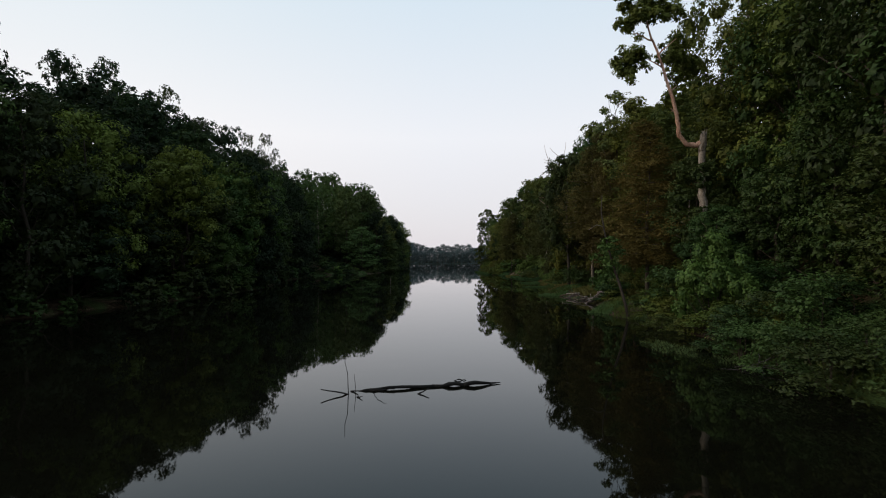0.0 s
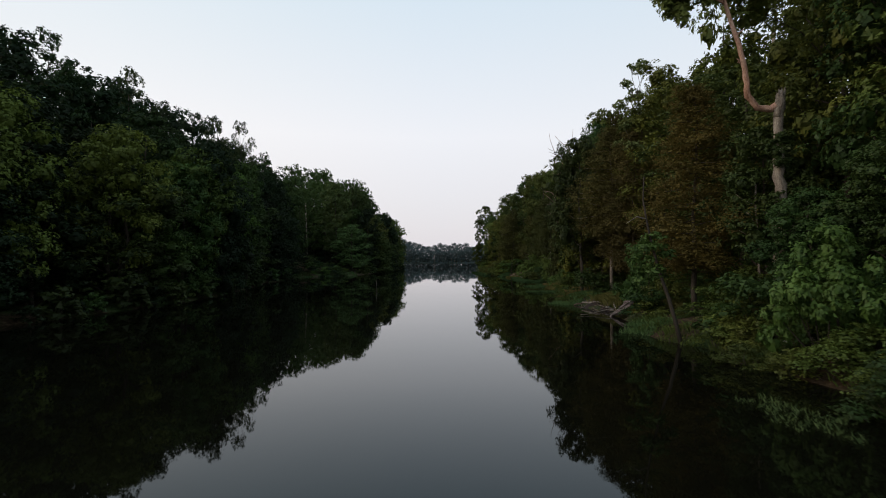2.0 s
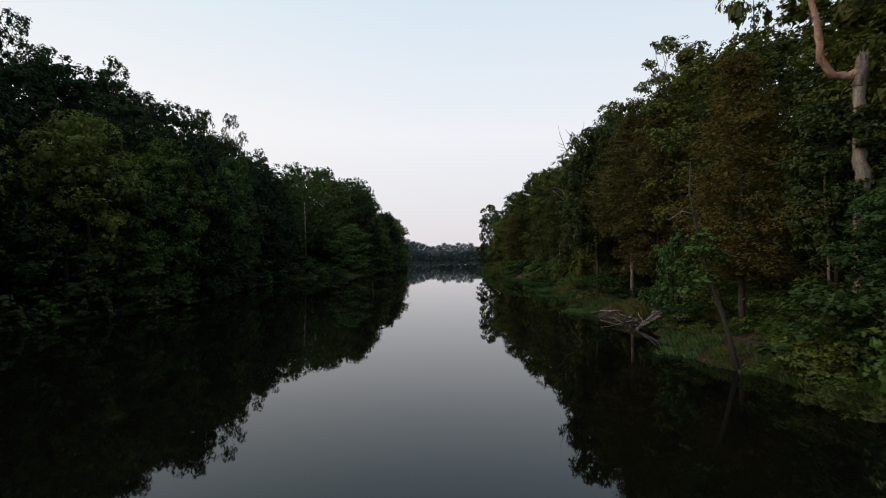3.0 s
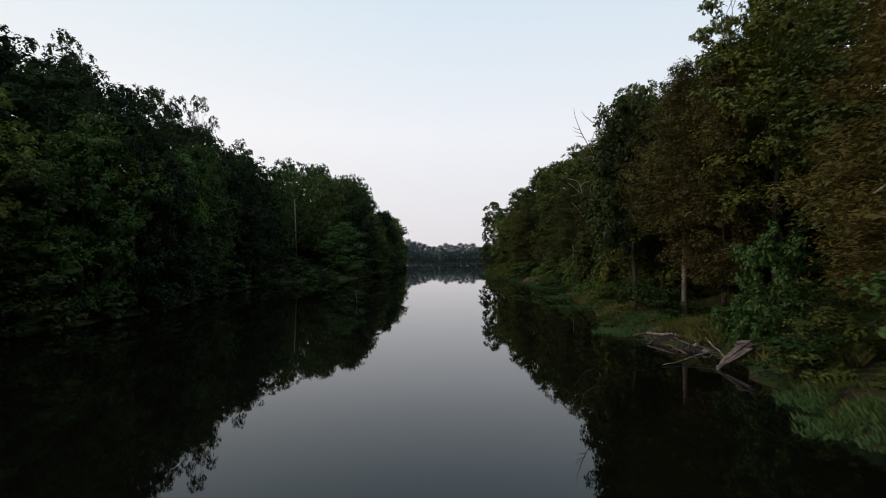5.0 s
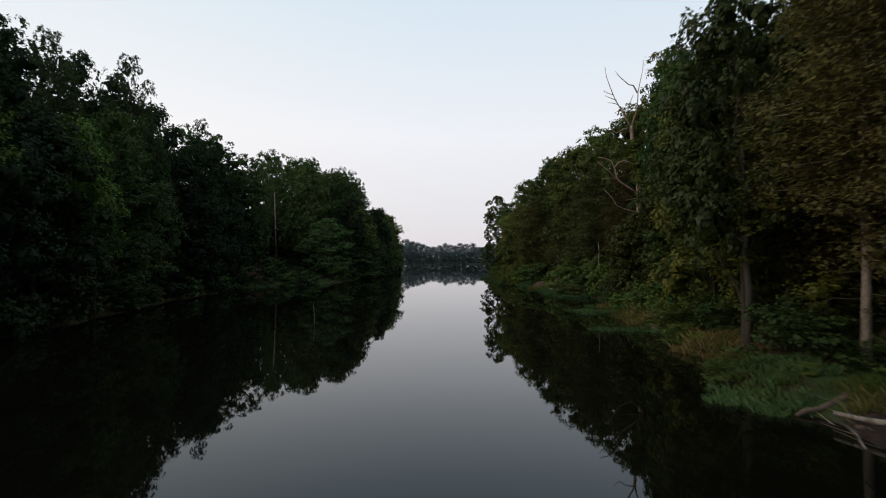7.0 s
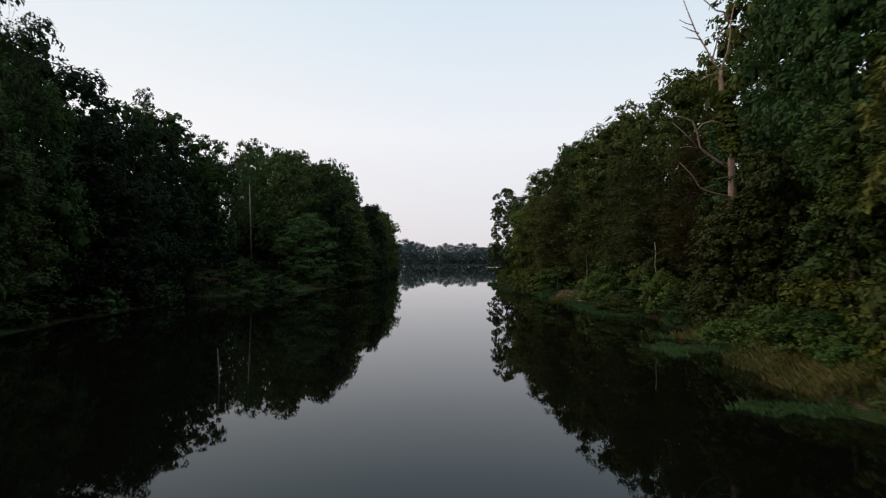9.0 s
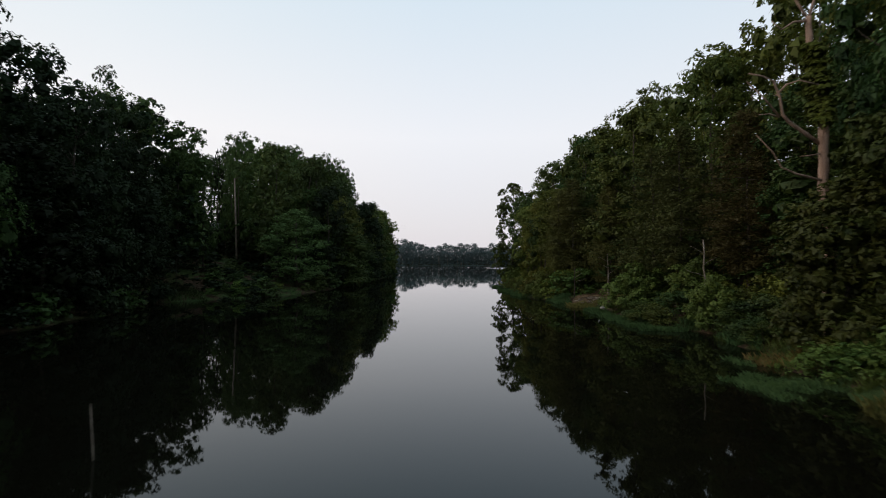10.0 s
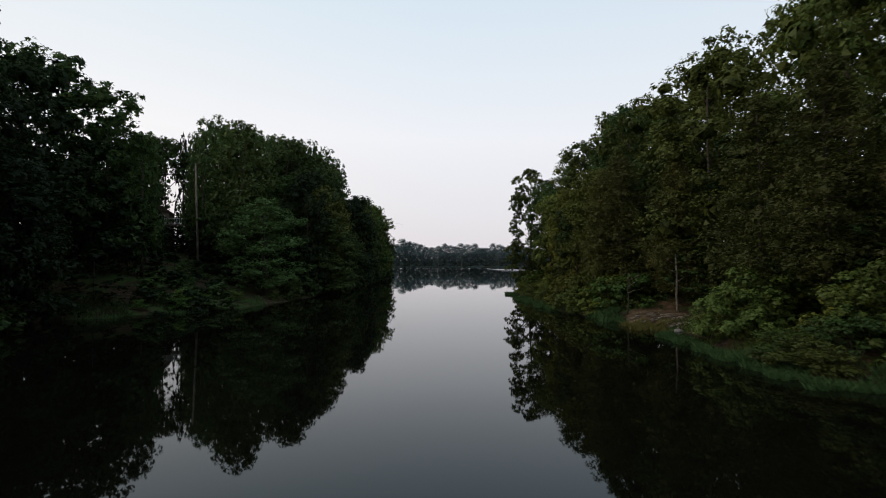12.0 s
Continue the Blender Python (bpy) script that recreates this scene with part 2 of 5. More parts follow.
class Tubes:
    """Tapered round limbs gathered into one mesh."""

    def __init__(self):
        self.v, self.f = [], []

    def limb(self, pts, radii, sides=7, knots=0.0, rng=None):
        pts = [Vector(p) for p in pts]
        start = len(self.v)
        for i, p in enumerate(pts):
            d = (pts[min(i + 1, len(pts) - 1)] - pts[max(i - 1, 0)]).normalized()
            a = d.orthogonal().normalized() if i == 0 else (a - d * a.dot(d)).normalized()
            b = d.cross(a)
            for k in range(sides):
                w = 2 * math.pi * k / sides
                r = radii[i] * (1 + (rng.uniform(-knots, knots) if rng else 0))
                self.v.append(p + (a * math.cos(w) + b * math.sin(w)) * r)
        for i in range(len(pts) - 1):
            for k in range(sides):
                q, s = start + i * sides, (k + 1) % sides
                self.f.append((q + k, q + s, q + sides + s, q + sides + k))
        self.f.append(tuple(start + k for k in reversed(range(sides))))
        self.f.append(tuple(start + (len(pts) - 1) * sides + k for k in range(sides)))

    def mesh(self, name, material):
        return mesh_of(name, self.v, self.f, material, True)


def bent(a, b, rng, wobble, n=6, sag=0.0):
    """A crooked line from a to b."""
    a, b = Vector(a), Vector(b)
    out = []
    for i in range(n):
        k = i / (n - 1)
        p = a.lerp(b, k)
        if 0 < i < n - 1:
            p += Vector((rng.uniform(-1, 1), rng.uniform(-1, 1), rng.uniform(-1, 1))) * wobble
        p.z += sag * math.sin(k * math.pi)
        out.append(p)
    return out


def taper(a, b, n=6):
    return [a + (b - a) * i / (n - 1) for i in range(n)]


def leaf_arrays(rs, centres, radii, n, size, flat=0.62, up=0.5, slim=0.62, upper=0.86, corners=4, loose=0.22, tuft=16):
    """n leaf sprays on the shells of clumps, folded quads or slim triangles: vertices and faces."""
    centres, radii = np.asarray(centres, float), np.asarray(radii, float)
    w = radii ** 2
    k = rs.choice(len(radii), n, p=w / w.sum())
    u = rs.normal(size=(n, 3))
    u /= np.linalg.norm(u, axis=1)[:, None]
    flip = rs.rand(n) < upper
    u[flip, 2] = np.abs(u[flip, 2])
    ragged = 1 + 0.22 * np.sin(3.1 * u[:, 0] * 2 + k) * np.sin(4.3 * u[:, 1] + 2 * k)
    rad = radii[k] * ragged * (0.6 + 0.47 * rs.rand(n) ** 0.6)
    p = centres[k] + u * rad[:, None] * np.array([1, 1, flat])
    if tuft:
        # half of the sprays gather in tufts at the twig ends, each a small dome of its own
        first = (np.arange(n) // tuft) * tuft
        o = rs.normal(size=(n, 3))
        o /= np.linalg.norm(o, axis=1)[:, None]
        o[:, 2] = np.abs(o[:, 2]) - 0.25 * (rs.rand(n) < 0.4)
        reach = np.minimum(min(1.9 * size + 0.08, 0.8) * (0.6 + 0.8 * rs.rand(n))[first], 0.6 * radii[k][first])
        q = p[first] + u[first] * 0.12 * radii[k][first][:, None] + o * (reach * rs.rand(n) ** 0.4)[:, None] * np.array([1, 1, 0.6])
        own = (rs.rand(n) < 0.55)[:, None]
        p = np.where(own, q, centres[k] + (p - centres[k]) * 0.9)
        u = np.where(own, 0.55 * u[first] + 0.6 * o, u)
    nor = u * 0.8 + np.array([0, 0, up]) + rs.normal(size=(n, 3)) * loose
    nor /= np.linalg.norm(nor, axis=1)[:, None]
    t = np.cross(nor, rs.normal(size=(n, 3)))
    t /= np.linalg.norm(t, axis=1)[:, None]
    b = np.cross(nor, t)
    s = (size * (0.55 + 0.9 * rs.rand(n)))[:, None]
    v = np.empty((n, corners, 3))
    if corners == 4:
        v[:, 0] = p - t * s * 0.5
        v[:, 1] = p + b * s * slim * 0.5 + nor * s * 0.10 + t * s * 0.08
        v[:, 2] = p + t * s * 0.5 - nor * s * 0.15
        v[:, 3] = p - b * s * slim * 0.5 + nor * s * 0.10 + t * s * 0.08
    else:
        v[:, 0] = p - t * s * 0.66
        v[:, 1] = p + b * s * slim * 0.76 + t * s * 0.38
        v[:, 2] = p - b * s * slim * 0.76 + t * s * 0.55
    return v.reshape(-1, 3), np.arange(n * corners).reshape(-1, corners)


def leaf_shapes(rs, p, nor, size, slim):
    """A slim three-cornered leaf spray at each place, lying across its normal."""
    n = len(p)
    nor = nor / np.linalg.norm(nor, axis=1)[:, None]
    t = np.cross(nor, rs.normal(size=(n, 3)))
    t /= np.linalg.norm(t, axis=1)[:, None]
    b = np.cross(nor, t)
    s = (size * (0.6 + 0.8 * rs.rand(n)))[:, None]
    v = np.empty((n, 3, 3))
    v[:, 0] = p - t * s * 0.8 - nor * s * 0.14
    v[:, 1] = p + b * s * slim * 0.76 + t * s * 0.38
    v[:, 2] = p - b * s * slim * 0.76 + t * s * 0.55
    return v


def sphere(rs, n):
    u = rs.normal(size=(n, 3))
    return u / np.linalg.norm(u, axis=1)[:, None]


def crown_arrays(rs, centres, radii, n, size, flat=0.8, tufts=34, tuft_r=0.26, tuft_flat=0.75, fill=0.16, loose=0.35, slim=0.6, up=0.45, core=1.35):
    """A crown of boughs: round each bough many leaf tufts like small domes, leaves on the domes, coarser sprays in the shade within."""
    centres, radii = np.asarray(centres, float), np.asarray(radii, float)
    k = np.repeat(np.arange(len(radii)), tufts)
    u = sphere(rs, len(k))
    low = rs.rand(len(k)) < 0.8
    u[low, 2] = np.abs(u[low, 2])
    tr = radii[k] * tuft_r * (0.6 + 0.8 * rs.rand(len(k)))
    tp = centres[k] + u * (radii[k] * (0.72 + 0.36 * rs.rand(len(k))))[:, None] * np.array([1, 1, flat])
    inner = int(n * fill)
    j = rs.choice(len(k), n - inner, p=tr ** 2 / (tr ** 2).sum())
    o = sphere(rs, len(j)) + 0.5 * u[j] + np.array([0, 0, 0.3])
    o /= np.linalg.norm(o, axis=1)[:, None]
    p = tp[j] + o * (tr[j] * (0.3 + 0.95 * rs.rand(len(j)) ** 0.8))[:, None] * np.array([1, 1, tuft_flat])
    nor = 0.75 * o + 0.25 * u[j] + np.array([0, 0, up]) + rs.normal(size=(len(j), 3)) * loose
    v = [leaf_shapes(rs, p, nor, size, slim)]
    if inner:
        q = rs.choice(len(radii), inner, p=radii ** 2 / (radii ** 2).sum())
        w = sphere(rs, inner)
        p = centres[q] + w * (radii[q] * (0.12 + 0.4 * rs.rand(inner)))[:, None] * np.array([1, 1, flat])
        v.append(leaf_shapes(rs, p, w + np.array([0, 0, 0.2]), min(size * core, 0.45), 0.9))
    v = np.concatenate(v).reshape(-1, 3)
    return v, np.arange(len(v)).reshape(-1, 3)


def fast_mesh(name, v, f, material):
    me = bpy.data.meshes.new(name)
    me.vertices.add(len(v))
    me.vertices.foreach_set("co", np.ascontiguousarray(v, dtype=np.float32).ravel())
    me.loops.add(f.size)
    me.loops.foreach_set("vertex_index", f.ravel().astype(np.int32))
    me.polygons.add(len(f))
    me.polygons.foreach_set("loop_start", (np.arange(len(f)) * f.shape[1]).astype(np.int32))
    me.update(calc_edges=True)
    me.materials.append(material)
    return me


# ---- the lie of the land ----
RIGHT_Y = (-200, 0, 12, 15, 24, 31, 36, 40, 45, 49, 53, 57, 60, 67, 72, 75, 79, 84, 92, 94, 97, 101, 110, 115, 120, 126, 141, 152, 160, 175, 200, 260)
RIGHT_X = (14, 10.8, 10.5, 10.0, 11.6, 10.9, 10.5, 12.0, 12.4, 11.4, 11.0, 12.0, 12.6, 13.4, 13.9, 14.2, 15.4, 16.2, 17.6, 16.2, 14.6, 15.2, 16.2, 14, 12.3, 11, 10.5, 10.4, 12, 22, 60, 260)
LEFT_Y = (-200, 0, 30, 43, 61, 76, 88, 106, 112, 117, 122, 128, 140, 150, 175, 215, 235, 250, 300)
LEFT_X = (-30, -27, -25, -22.5, -21.5, -23.5, -26, -27, -29.5, -28, -23.5, -18.7, -17, -15.5, -15, -14.5, -17, -30, -240)
FAR_SHORE = 484.0


def right_shore(y):
    return float(np.interp(y, RIGHT_Y, RIGHT_X)) + 0.35 * math.sin(y * 0.9) + 0.2 * math.sin(y * 2.3)


def left_shore(y):
    return float(np.interp(y, LEFT_Y, LEFT_X)) + 0.35 * math.sin(y * 0.8 + 1) + 0.2 * math.sin(y * 2.1)


def inland(x, y):
    """Metres from the water's edge, positive on land."""
    d = max(x - right_shore(y), left_shore(y) - x)
    return max(d, (y - FAR_SHORE) * 0.8)


def ground_z(x, y):
    d = inland(x, y)
    if d <= 0:
        return max(-1.6, d * 0.28) - 0.03
    z = 0.35 * (1 - math.exp(-d / 0.7)) + 0.10 * d + 0.20 * max(0.0, d - 4)
    if x > 0:
        z *= 1.35
    z = 12.0 * (1 - math.exp(-z / 12.0)) if y < 300 else 1.5 * (1 - math.exp(-z / 1.5))
    return z + (0.25 * min(1, d / 3)) * noise.noise((x * 0.25, y * 0.25, 3.1)) - 0.03


def build_ground():
    xs = [-3000, -1200, -600, -300, -180, -120, -90, -75] + [-64 + 1.0 * i for i in range(129)] + [75, 90, 120, 180, 300, 600, 1200, 3000]
    ys = [-3000, -1000, -400, -200, -120, -80, -50, -35] + [-24 + 1.5 * i for i in range(190)] + [270, 300, 340, 400, 450, 475, 482, 485, 487, 490, 495, 505, 520, 560, 700, 1000, 1800, 4000]
    verts = [(x, y, ground_z(x, y)) for y in ys for x in xs]
    w = len(xs)
    faces = [(j * w + i, j * w + i + 1, j * w + w + i + 1, j * w + w + i) for j in range(len(ys) - 1) for i in range(w - 1)]
    ob = new("ground", mesh_of("ground", verts, faces, GROUND, True))
    tagged(ob, "leaf-littered wooded creek banks rising from dark water", "ground", kind="structure")


def build_water():
    s = 3500.0
    ob = new("water", mesh_of("water", [(-s, -s, 0), (s, -s, 0), (s, s, 0), (-s, s, 0)], [(0, 1, 2, 3)], WATER))
    tagged(ob, "still dark creek water mirroring trees and sky", "water", kind="structure")


def ruffled_water():
    """A wind-ruffled streak far out on the lake: a patch of small real waves."""
    m, n, l, out = shader("ruffled_water")
    p = n.new("ShaderNodeBsdfPrincipled")
    p.inputs["Base Color"].default_value = (0.0035, 0.004, 0.003, 1)
    p.inputs["Roughness"].default_value = 0.12
    p.inputs["IOR"].default_value = 1.33
    l.new(p.outputs[0], out.inputs[0])
    rng = random.Random(346)
    for x, y, a, b in ((43.0, 350.0, 20.0, 24.0), (31.0, 318.0, 6.0, 3.0)):
        nx, ny = 36, 220
        verts, faces = [], []
        for j in range(ny + 1):
            for i in range(nx + 1):
                u, v = 2 * i / nx - 1, 2 * j / ny - 1
                px, py = x + a * u, y + b * v * math.sqrt(max(0.02, 1 - u * u))
                calm = max(0.0, 1 - u * u) * max(0.0, 1 - v * v)
                h = 0.022 * math.sin(py * 5 + 1.3 * math.sin(px * 0.9)) + 0.016 * math.sin(py * 3.4 + px * 1.1) + rng.uniform(-0.004, 0.004)
                verts.append((px, py, 0.01 + (0.03 + h) * min(1.0, 3 * calm)))
        w = nx + 1
        faces = [(j * w + i, j * w + i + 1, j * w + w + i + 1, j * w + w + i) for j in range(ny) for i in range(nx)]
        ob = new("water_ruffled", mesh_of("water_ruffled", verts, faces, m))
        tagged(ob, "pale wind-ruffled streak on the open lake", "water", kind="structure")


build_ground()
build_water()
ruffled_water()


# ---- trees ----
OWN_SIZE = {}   # height and crown radius at which each kind of tree was built


def broadleaf(seed, material, label, base=0.3, leaves=5000, size=0.34, boughs=36, tall=18.0, wide=5.0, trunk_r=0.22, bark=None, group="bank trees", airy=False, low_wide=False, flat=0.8, lump=1.0, tufts=34, core=1.35):
    """A broadleaf tree: tapered trunk, crooked limbs, a crown of separate boughs with leaf tufts. Stands at the origin."""
    rs, rng = np.random.RandomState(seed), random.Random(seed)
    tree = thing("tree", label, "tree", group)
    OWN_SIZE[tree.name] = (tall, wide)
    tubes = Tubes()
    top = Vector((rng.uniform(-0.8, 0.8), rng.uniform(-0.8, 0.8), tall * 0.86))
    stem = bent((0, 0, -0.6), top, rng, 0.22, 8)
    tubes.limb(stem, taper(trunk_r, 0.05, 8), 8, 0.08, rng)
    centres, radii = [], []
    for i in range(boughs):
        f = base + (1 - base) * ((i + rng.random()) / boughs)
        k = (f - base) / (1 - base)
        if low_wide:
            prof = (1 - k ** 2.8) ** 0.6 * (0.85 + 0.15 * math.sin(k * 3))
        else:
            prof = max(0.05, (1 - (2 * abs(k - 0.42)) ** 2.2 * (0.72 if k < 0.42 else 0.78))) ** 0.5
        a = i * 2.39996 + rng.uniform(-0.5, 0.5)
        lobes = 0.86 + 0.26 * math.sin(3 * a + seed) * math.sin(7 * k + seed)
        q = wide * prof * lobes * (0.45 + 0.42 * math.sqrt(rng.random()))
        r = rng.choice((0.9, 1.15, 1.4, 1.7, 2.0)) * (0.8 if k > 0.85 else 1.0) * (0.7 if airy else 1.0) * lump * wide / 5.0
        c = Vector((q * math.cos(a) + top.x * f, q * math.sin(a) + top.y * f, min(f * tall, tall - 0.75 * r)))
        centres.append(c)
        radii.append(r)
        if airy or i % 2 == 0:
            z0 = max(0.08 * tall, c.z - 0.55 * q - 0.5)
            j = min(6, int(z0 / (tall * 0.86) * 7))
            s0 = stem[j].lerp(stem[j + 1], 0.5)
            tubes.limb(bent(s0, c, rng, 0.16, 5), taper(trunk_r * 0.4 * (1.1 - k), 0.018, 5), 5)
    part("trunk", tubes.mesh("trunk", bark or BARK), tree)
    v, f = crown_arrays(rs, centres, radii, leaves, size, flat=flat, tufts=tufts, fill=0.03 if airy else 0.26, core=core)
    part("crown", fast_mesh("crown", v, f, material), tree)
    return tree


def cedar(seed, label, material=None, leaves=42000, tall=14.0, wide=3.0, bare=0.22, bark=None, dead=0):
    """A cedar: straight stem, whorled drooping boughs with fine feathery sprays, a soft cone; below it dead boughs with a few sprays left."""
    rs, rng = np.random.RandomState(seed), random.Random(seed)
    tree = thing("tree", label, "tree", "cedars on the bank")
    OWN_SIZE[tree.name] = (tall, wide)
    tubes = Tubes()
    stem = bent((0, 0, -0.5), (rng.uniform(-0.3, 0.3), rng.uniform(-0.3, 0.3), tall * 0.97), rng, 0.1, 8)
    tubes.limb(stem, taper(0.135, 0.025, 8), 8, 0.06, rng)
    centres, radii = [], []
    n = 95
    for i in range(n):
        k = (i + rng.uniform(-1.5, 1.5)) / n
        k = min(max(k, 0.0), 0.99)
        h = tall * (bare + (0.98 - bare) * k)
        a = i * 2.39996 + rng.uniform(-0.6, 0.6)
        q = wide * (1 - k) ** 0.55 * min(1, 0.5 + 2.0 * k) * rng.uniform(0.55, 1.1)
        end = Vector((q * math.cos(a), q * math.sin(a), h + rng.uniform(-0.25, 0.1) * q))
        if i % 2 == 0:
            tubes.limb(bent((0, 0, h - 0.1), end, rng, 0.08, 4), taper(0.045, 0.01, 4), 4)
        for g in (0.45, 0.72, 0.98):
            centres.append(Vector((0, 0, h)).lerp(end, g))
            radii.append(0.78 - 0.35 * k + rng.uniform(-0.15, 0.2))
    part("trunk", tubes.mesh("trunk", bark or BARK), tree)
    for i in range(dead):
        h = tall * (0.14 + (bare - 0.1) * i / dead)
        a, q = i * 2.39996, rng.uniform(0.8, 1.7)
        end = Vector((q * math.cos(a), q * math.sin(a), h - rng.uniform(-0.1, 0.35)))
        twig = Tubes()
        twig.limb(bent((0, 0, h), end, rng, 0.12, 5), taper(0.022, 0.006, 5), 4)
        part("branch", twig.mesh("branch", BARK), tree)
        if h > 0.2 * tall:
            for g in (0.5, 0.85):
                centres.append(Vector((0, 0, h)).lerp(end, g))
                radii.append(rng.uniform(0.2, 0.4))
    v, f = crown_arrays(rs, centres, radii, leaves, 0.09 if leaves > 35000 else 0.105 if leaves > 25000 else 0.13, flat=0.75, tufts=7, tuft_r=0.42, tuft_flat=0.85, fill=0.08, loose=0.45, slim=0.36, up=0.55)
    part("crown", fast_mesh("crown", v, f, material or NEEDLE), tree)
    return tree


def bush(seed, material, label, leaves=1500, size=0.20, group="bank shrubs", tall=2.6, wide=1.8, tufty=False):
    """A shrub: stems from one foot, low clumps of leaves down to the ground."""
    rs, rng = np.random.RandomState(seed), random.Random(seed)
    ob = thing("shrub", label, "shrub", group)
    tubes = Tubes()
    centres, radii = [], []
    for i in range(26):
        a = i * 2.39996
        k = rng.random()
        q = wide * math.sqrt(rng.random()) * (1 - 0.45 * k)
        c = Vector((q * math.cos(a), q * math.sin(a), 0.25 + (tall - 0.6) * k * (1 - 0.25 * q / wide)))
        centres.append(c)
        radii.append(rng.uniform(0.32, 0.62))
        if i % 3 == 0:
            tubes.limb(bent((0.1 * math.cos(a), 0.1 * math.sin(a), -0.3), c, rng, 0.08, 4), taper(0.028, 0.008, 4), 4)
    part("stem", tubes.mesh("stem", BARK), ob)
    if tufty:
        v, f = crown_arrays(rs, centres, radii, leaves, size, flat=0.8, tufts=8, tuft_r=0.4, fill=0.08, loose=0.3)
    else:
        v, f = leaf_arrays(rs, centres, radii, leaves, size, corners=3, loose=0.3)
    part("foliage", fast_mesh("foliage", v, f, material), ob)
    return ob


def put(x, y, tall, wide, turn, sink=0.15, z=None):
    """Pose of a plant of its own size scaled by tall and wide, on the ground."""
    zz = ground_z(x, y) if z is None else z
    return Matrix.Translation((x, y, zz - sink)) @ Matrix.Rotation(turn, 4, "Z") @ Matrix.Diagonal((wide, wide, tall, 1))


# canopy heights above the water, by distance along the creek, for each belt of trees
CANOPY_R_Y = (-20, 36, 48, 60, 72, 84, 96, 108, 120, 132, 144, 156, 170)
CANOPY_R = {
    3.2: (17, 14.5, 14, 15.5, 17, 18.4, 18.8, 18.6, 17.6, 15.5, 15.3, 16.8, 18),
    8.5: (25, 22.5, 17.4, 16.4, 18.6, 20.6, 20.8, 20.6, 19.8, 20.2, 20.5, 20.3, 22),
    14.5: (28, 24.5, 22, 21.6, 22.4, 26, 27.6, 27, 24, 22.4, 24.2, 25, 27.5),
    22.5: (27, 26, 25, 25, 26.5, 29, 29, 29, 27.5, 27.6, 28.8, 28.6, 30),
}
CANOPY_L_Y = (-20, 36, 48, 60, 72, 84, 96, 108, 120, 132, 144, 156, 168, 180, 192, 204, 216, 234)
CANOPY_L = {
    2.4: (15.5, 15.5, 16.5, 17, 18.4, 19, 18, 18.4, 17.2, 18, 18.5, 17.2, 16.8, 17.2, 17.7, 18.2, 18.7, 20),
    8.5: (17, 17, 19.6, 19, 20.3, 21.5, 22, 21.2, 19.6, 18.8, 21.8, 21.6, 23.8, 23.4, 20.9, 20.5, 20.3, 21.5),
    14.5: (20, 20, 20.8, 22.7, 23, 25, 26.3, 27.5, 22.3, 19.4, 22.3, 24.8, 25.4, 26.8, 28.7, 29.8, 30, 30.3),
    22.5: (25, 25, 25, 23.5, 28.5, 27.7, 29.3, 31, 29.5, 24.3, 22.2, 24.8, 28.5, 30.3, 30, 30.9, 32, 34),
    32.0: (28, 28, 28, 29.5, 30, 32, 33, 34, 34, 29, 27.5, 28, 25.5, 30, 33.5, 36, 37, 38),
}

EDGE_KINDS = ((LEAF_WARM, "olive-green broadleaf tree leafy down to the bank"), (LEAF_MID, "mid-green broadleaf tree leaning over the creek"),
              (LEAF_WARM, "dusky olive tree with layered boughs at the waterside"), (LEAF_DEEP, "dark green broadleaf tree above the waterside shrubs"))
TALL_KINDS = ((LEAF_WARM, "tall olive-green hardwood on the wooded slope"), (LEAF_MID, "tall green hardwood with a rounded crown"),
              (LEAF_DEEP, "tall dark-green hardwood behind the bank trees"))
RIGHT_EDGE = [broadleaf(11 + i, m, lab, base=(0.12, 0.34, 0.2, 0.42)[i], leaves=20000, size=0.15, low_wide=True, trunk_r=0.16, tall=11.0, wide=3.9, boughs=30) for i, (m, lab) in enumerate((EDGE_KINDS[1], EDGE_KINDS[3], EDGE_KINDS[2]))]
NEAR_EDGE = [broadleaf(101 + i, m, lab, base=0.06, leaves=16000, size=0.13, low_wide=False, trunk_r=0.14, tall=9.0, wide=3.4, boughs=34)
             for i, (m, lab) in enumerate(((LEAF_DEEP, "young green tree in dense small leaf above the shrubs"), (LEAF_DEEP, "dark green small-leaved tree at the waterside")))]
RIGHT_EDGE_B = [broadleaf(21 + i, m, lab, base=(0.12, 0.34, 0.2, 0.42)[i], leaves=16000, size=0.16, low_wide=True, trunk_r=0.16, tall=12.0, wide=3.9, boughs=30, core=1.8) for i, (m, lab) in enumerate(EDGE_KINDS)]
RIGHT_TALL = [broadleaf(31 + i, m, lab, base=0.2, leaves=20000, size=0.155) for i, (m, lab) in enumerate((TALL_KINDS[2], TALL_KINDS[1], TALL_KINDS[2]))]
RIGHT_TALL_B = [broadleaf(41 + i, m, lab, base=0.2, leaves=14000, size=0.205, core=2.0) for i, (m, lab) in enumerate(TALL_KINDS)]
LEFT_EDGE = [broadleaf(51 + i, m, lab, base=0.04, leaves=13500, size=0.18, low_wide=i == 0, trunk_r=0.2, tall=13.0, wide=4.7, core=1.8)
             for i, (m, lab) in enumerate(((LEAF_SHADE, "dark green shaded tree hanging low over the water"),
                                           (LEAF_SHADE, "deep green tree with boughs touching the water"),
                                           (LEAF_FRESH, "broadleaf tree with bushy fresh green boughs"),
                                           (LEAF_HALF_SHADE, "fresh green tree among darker ones on the bank")))]
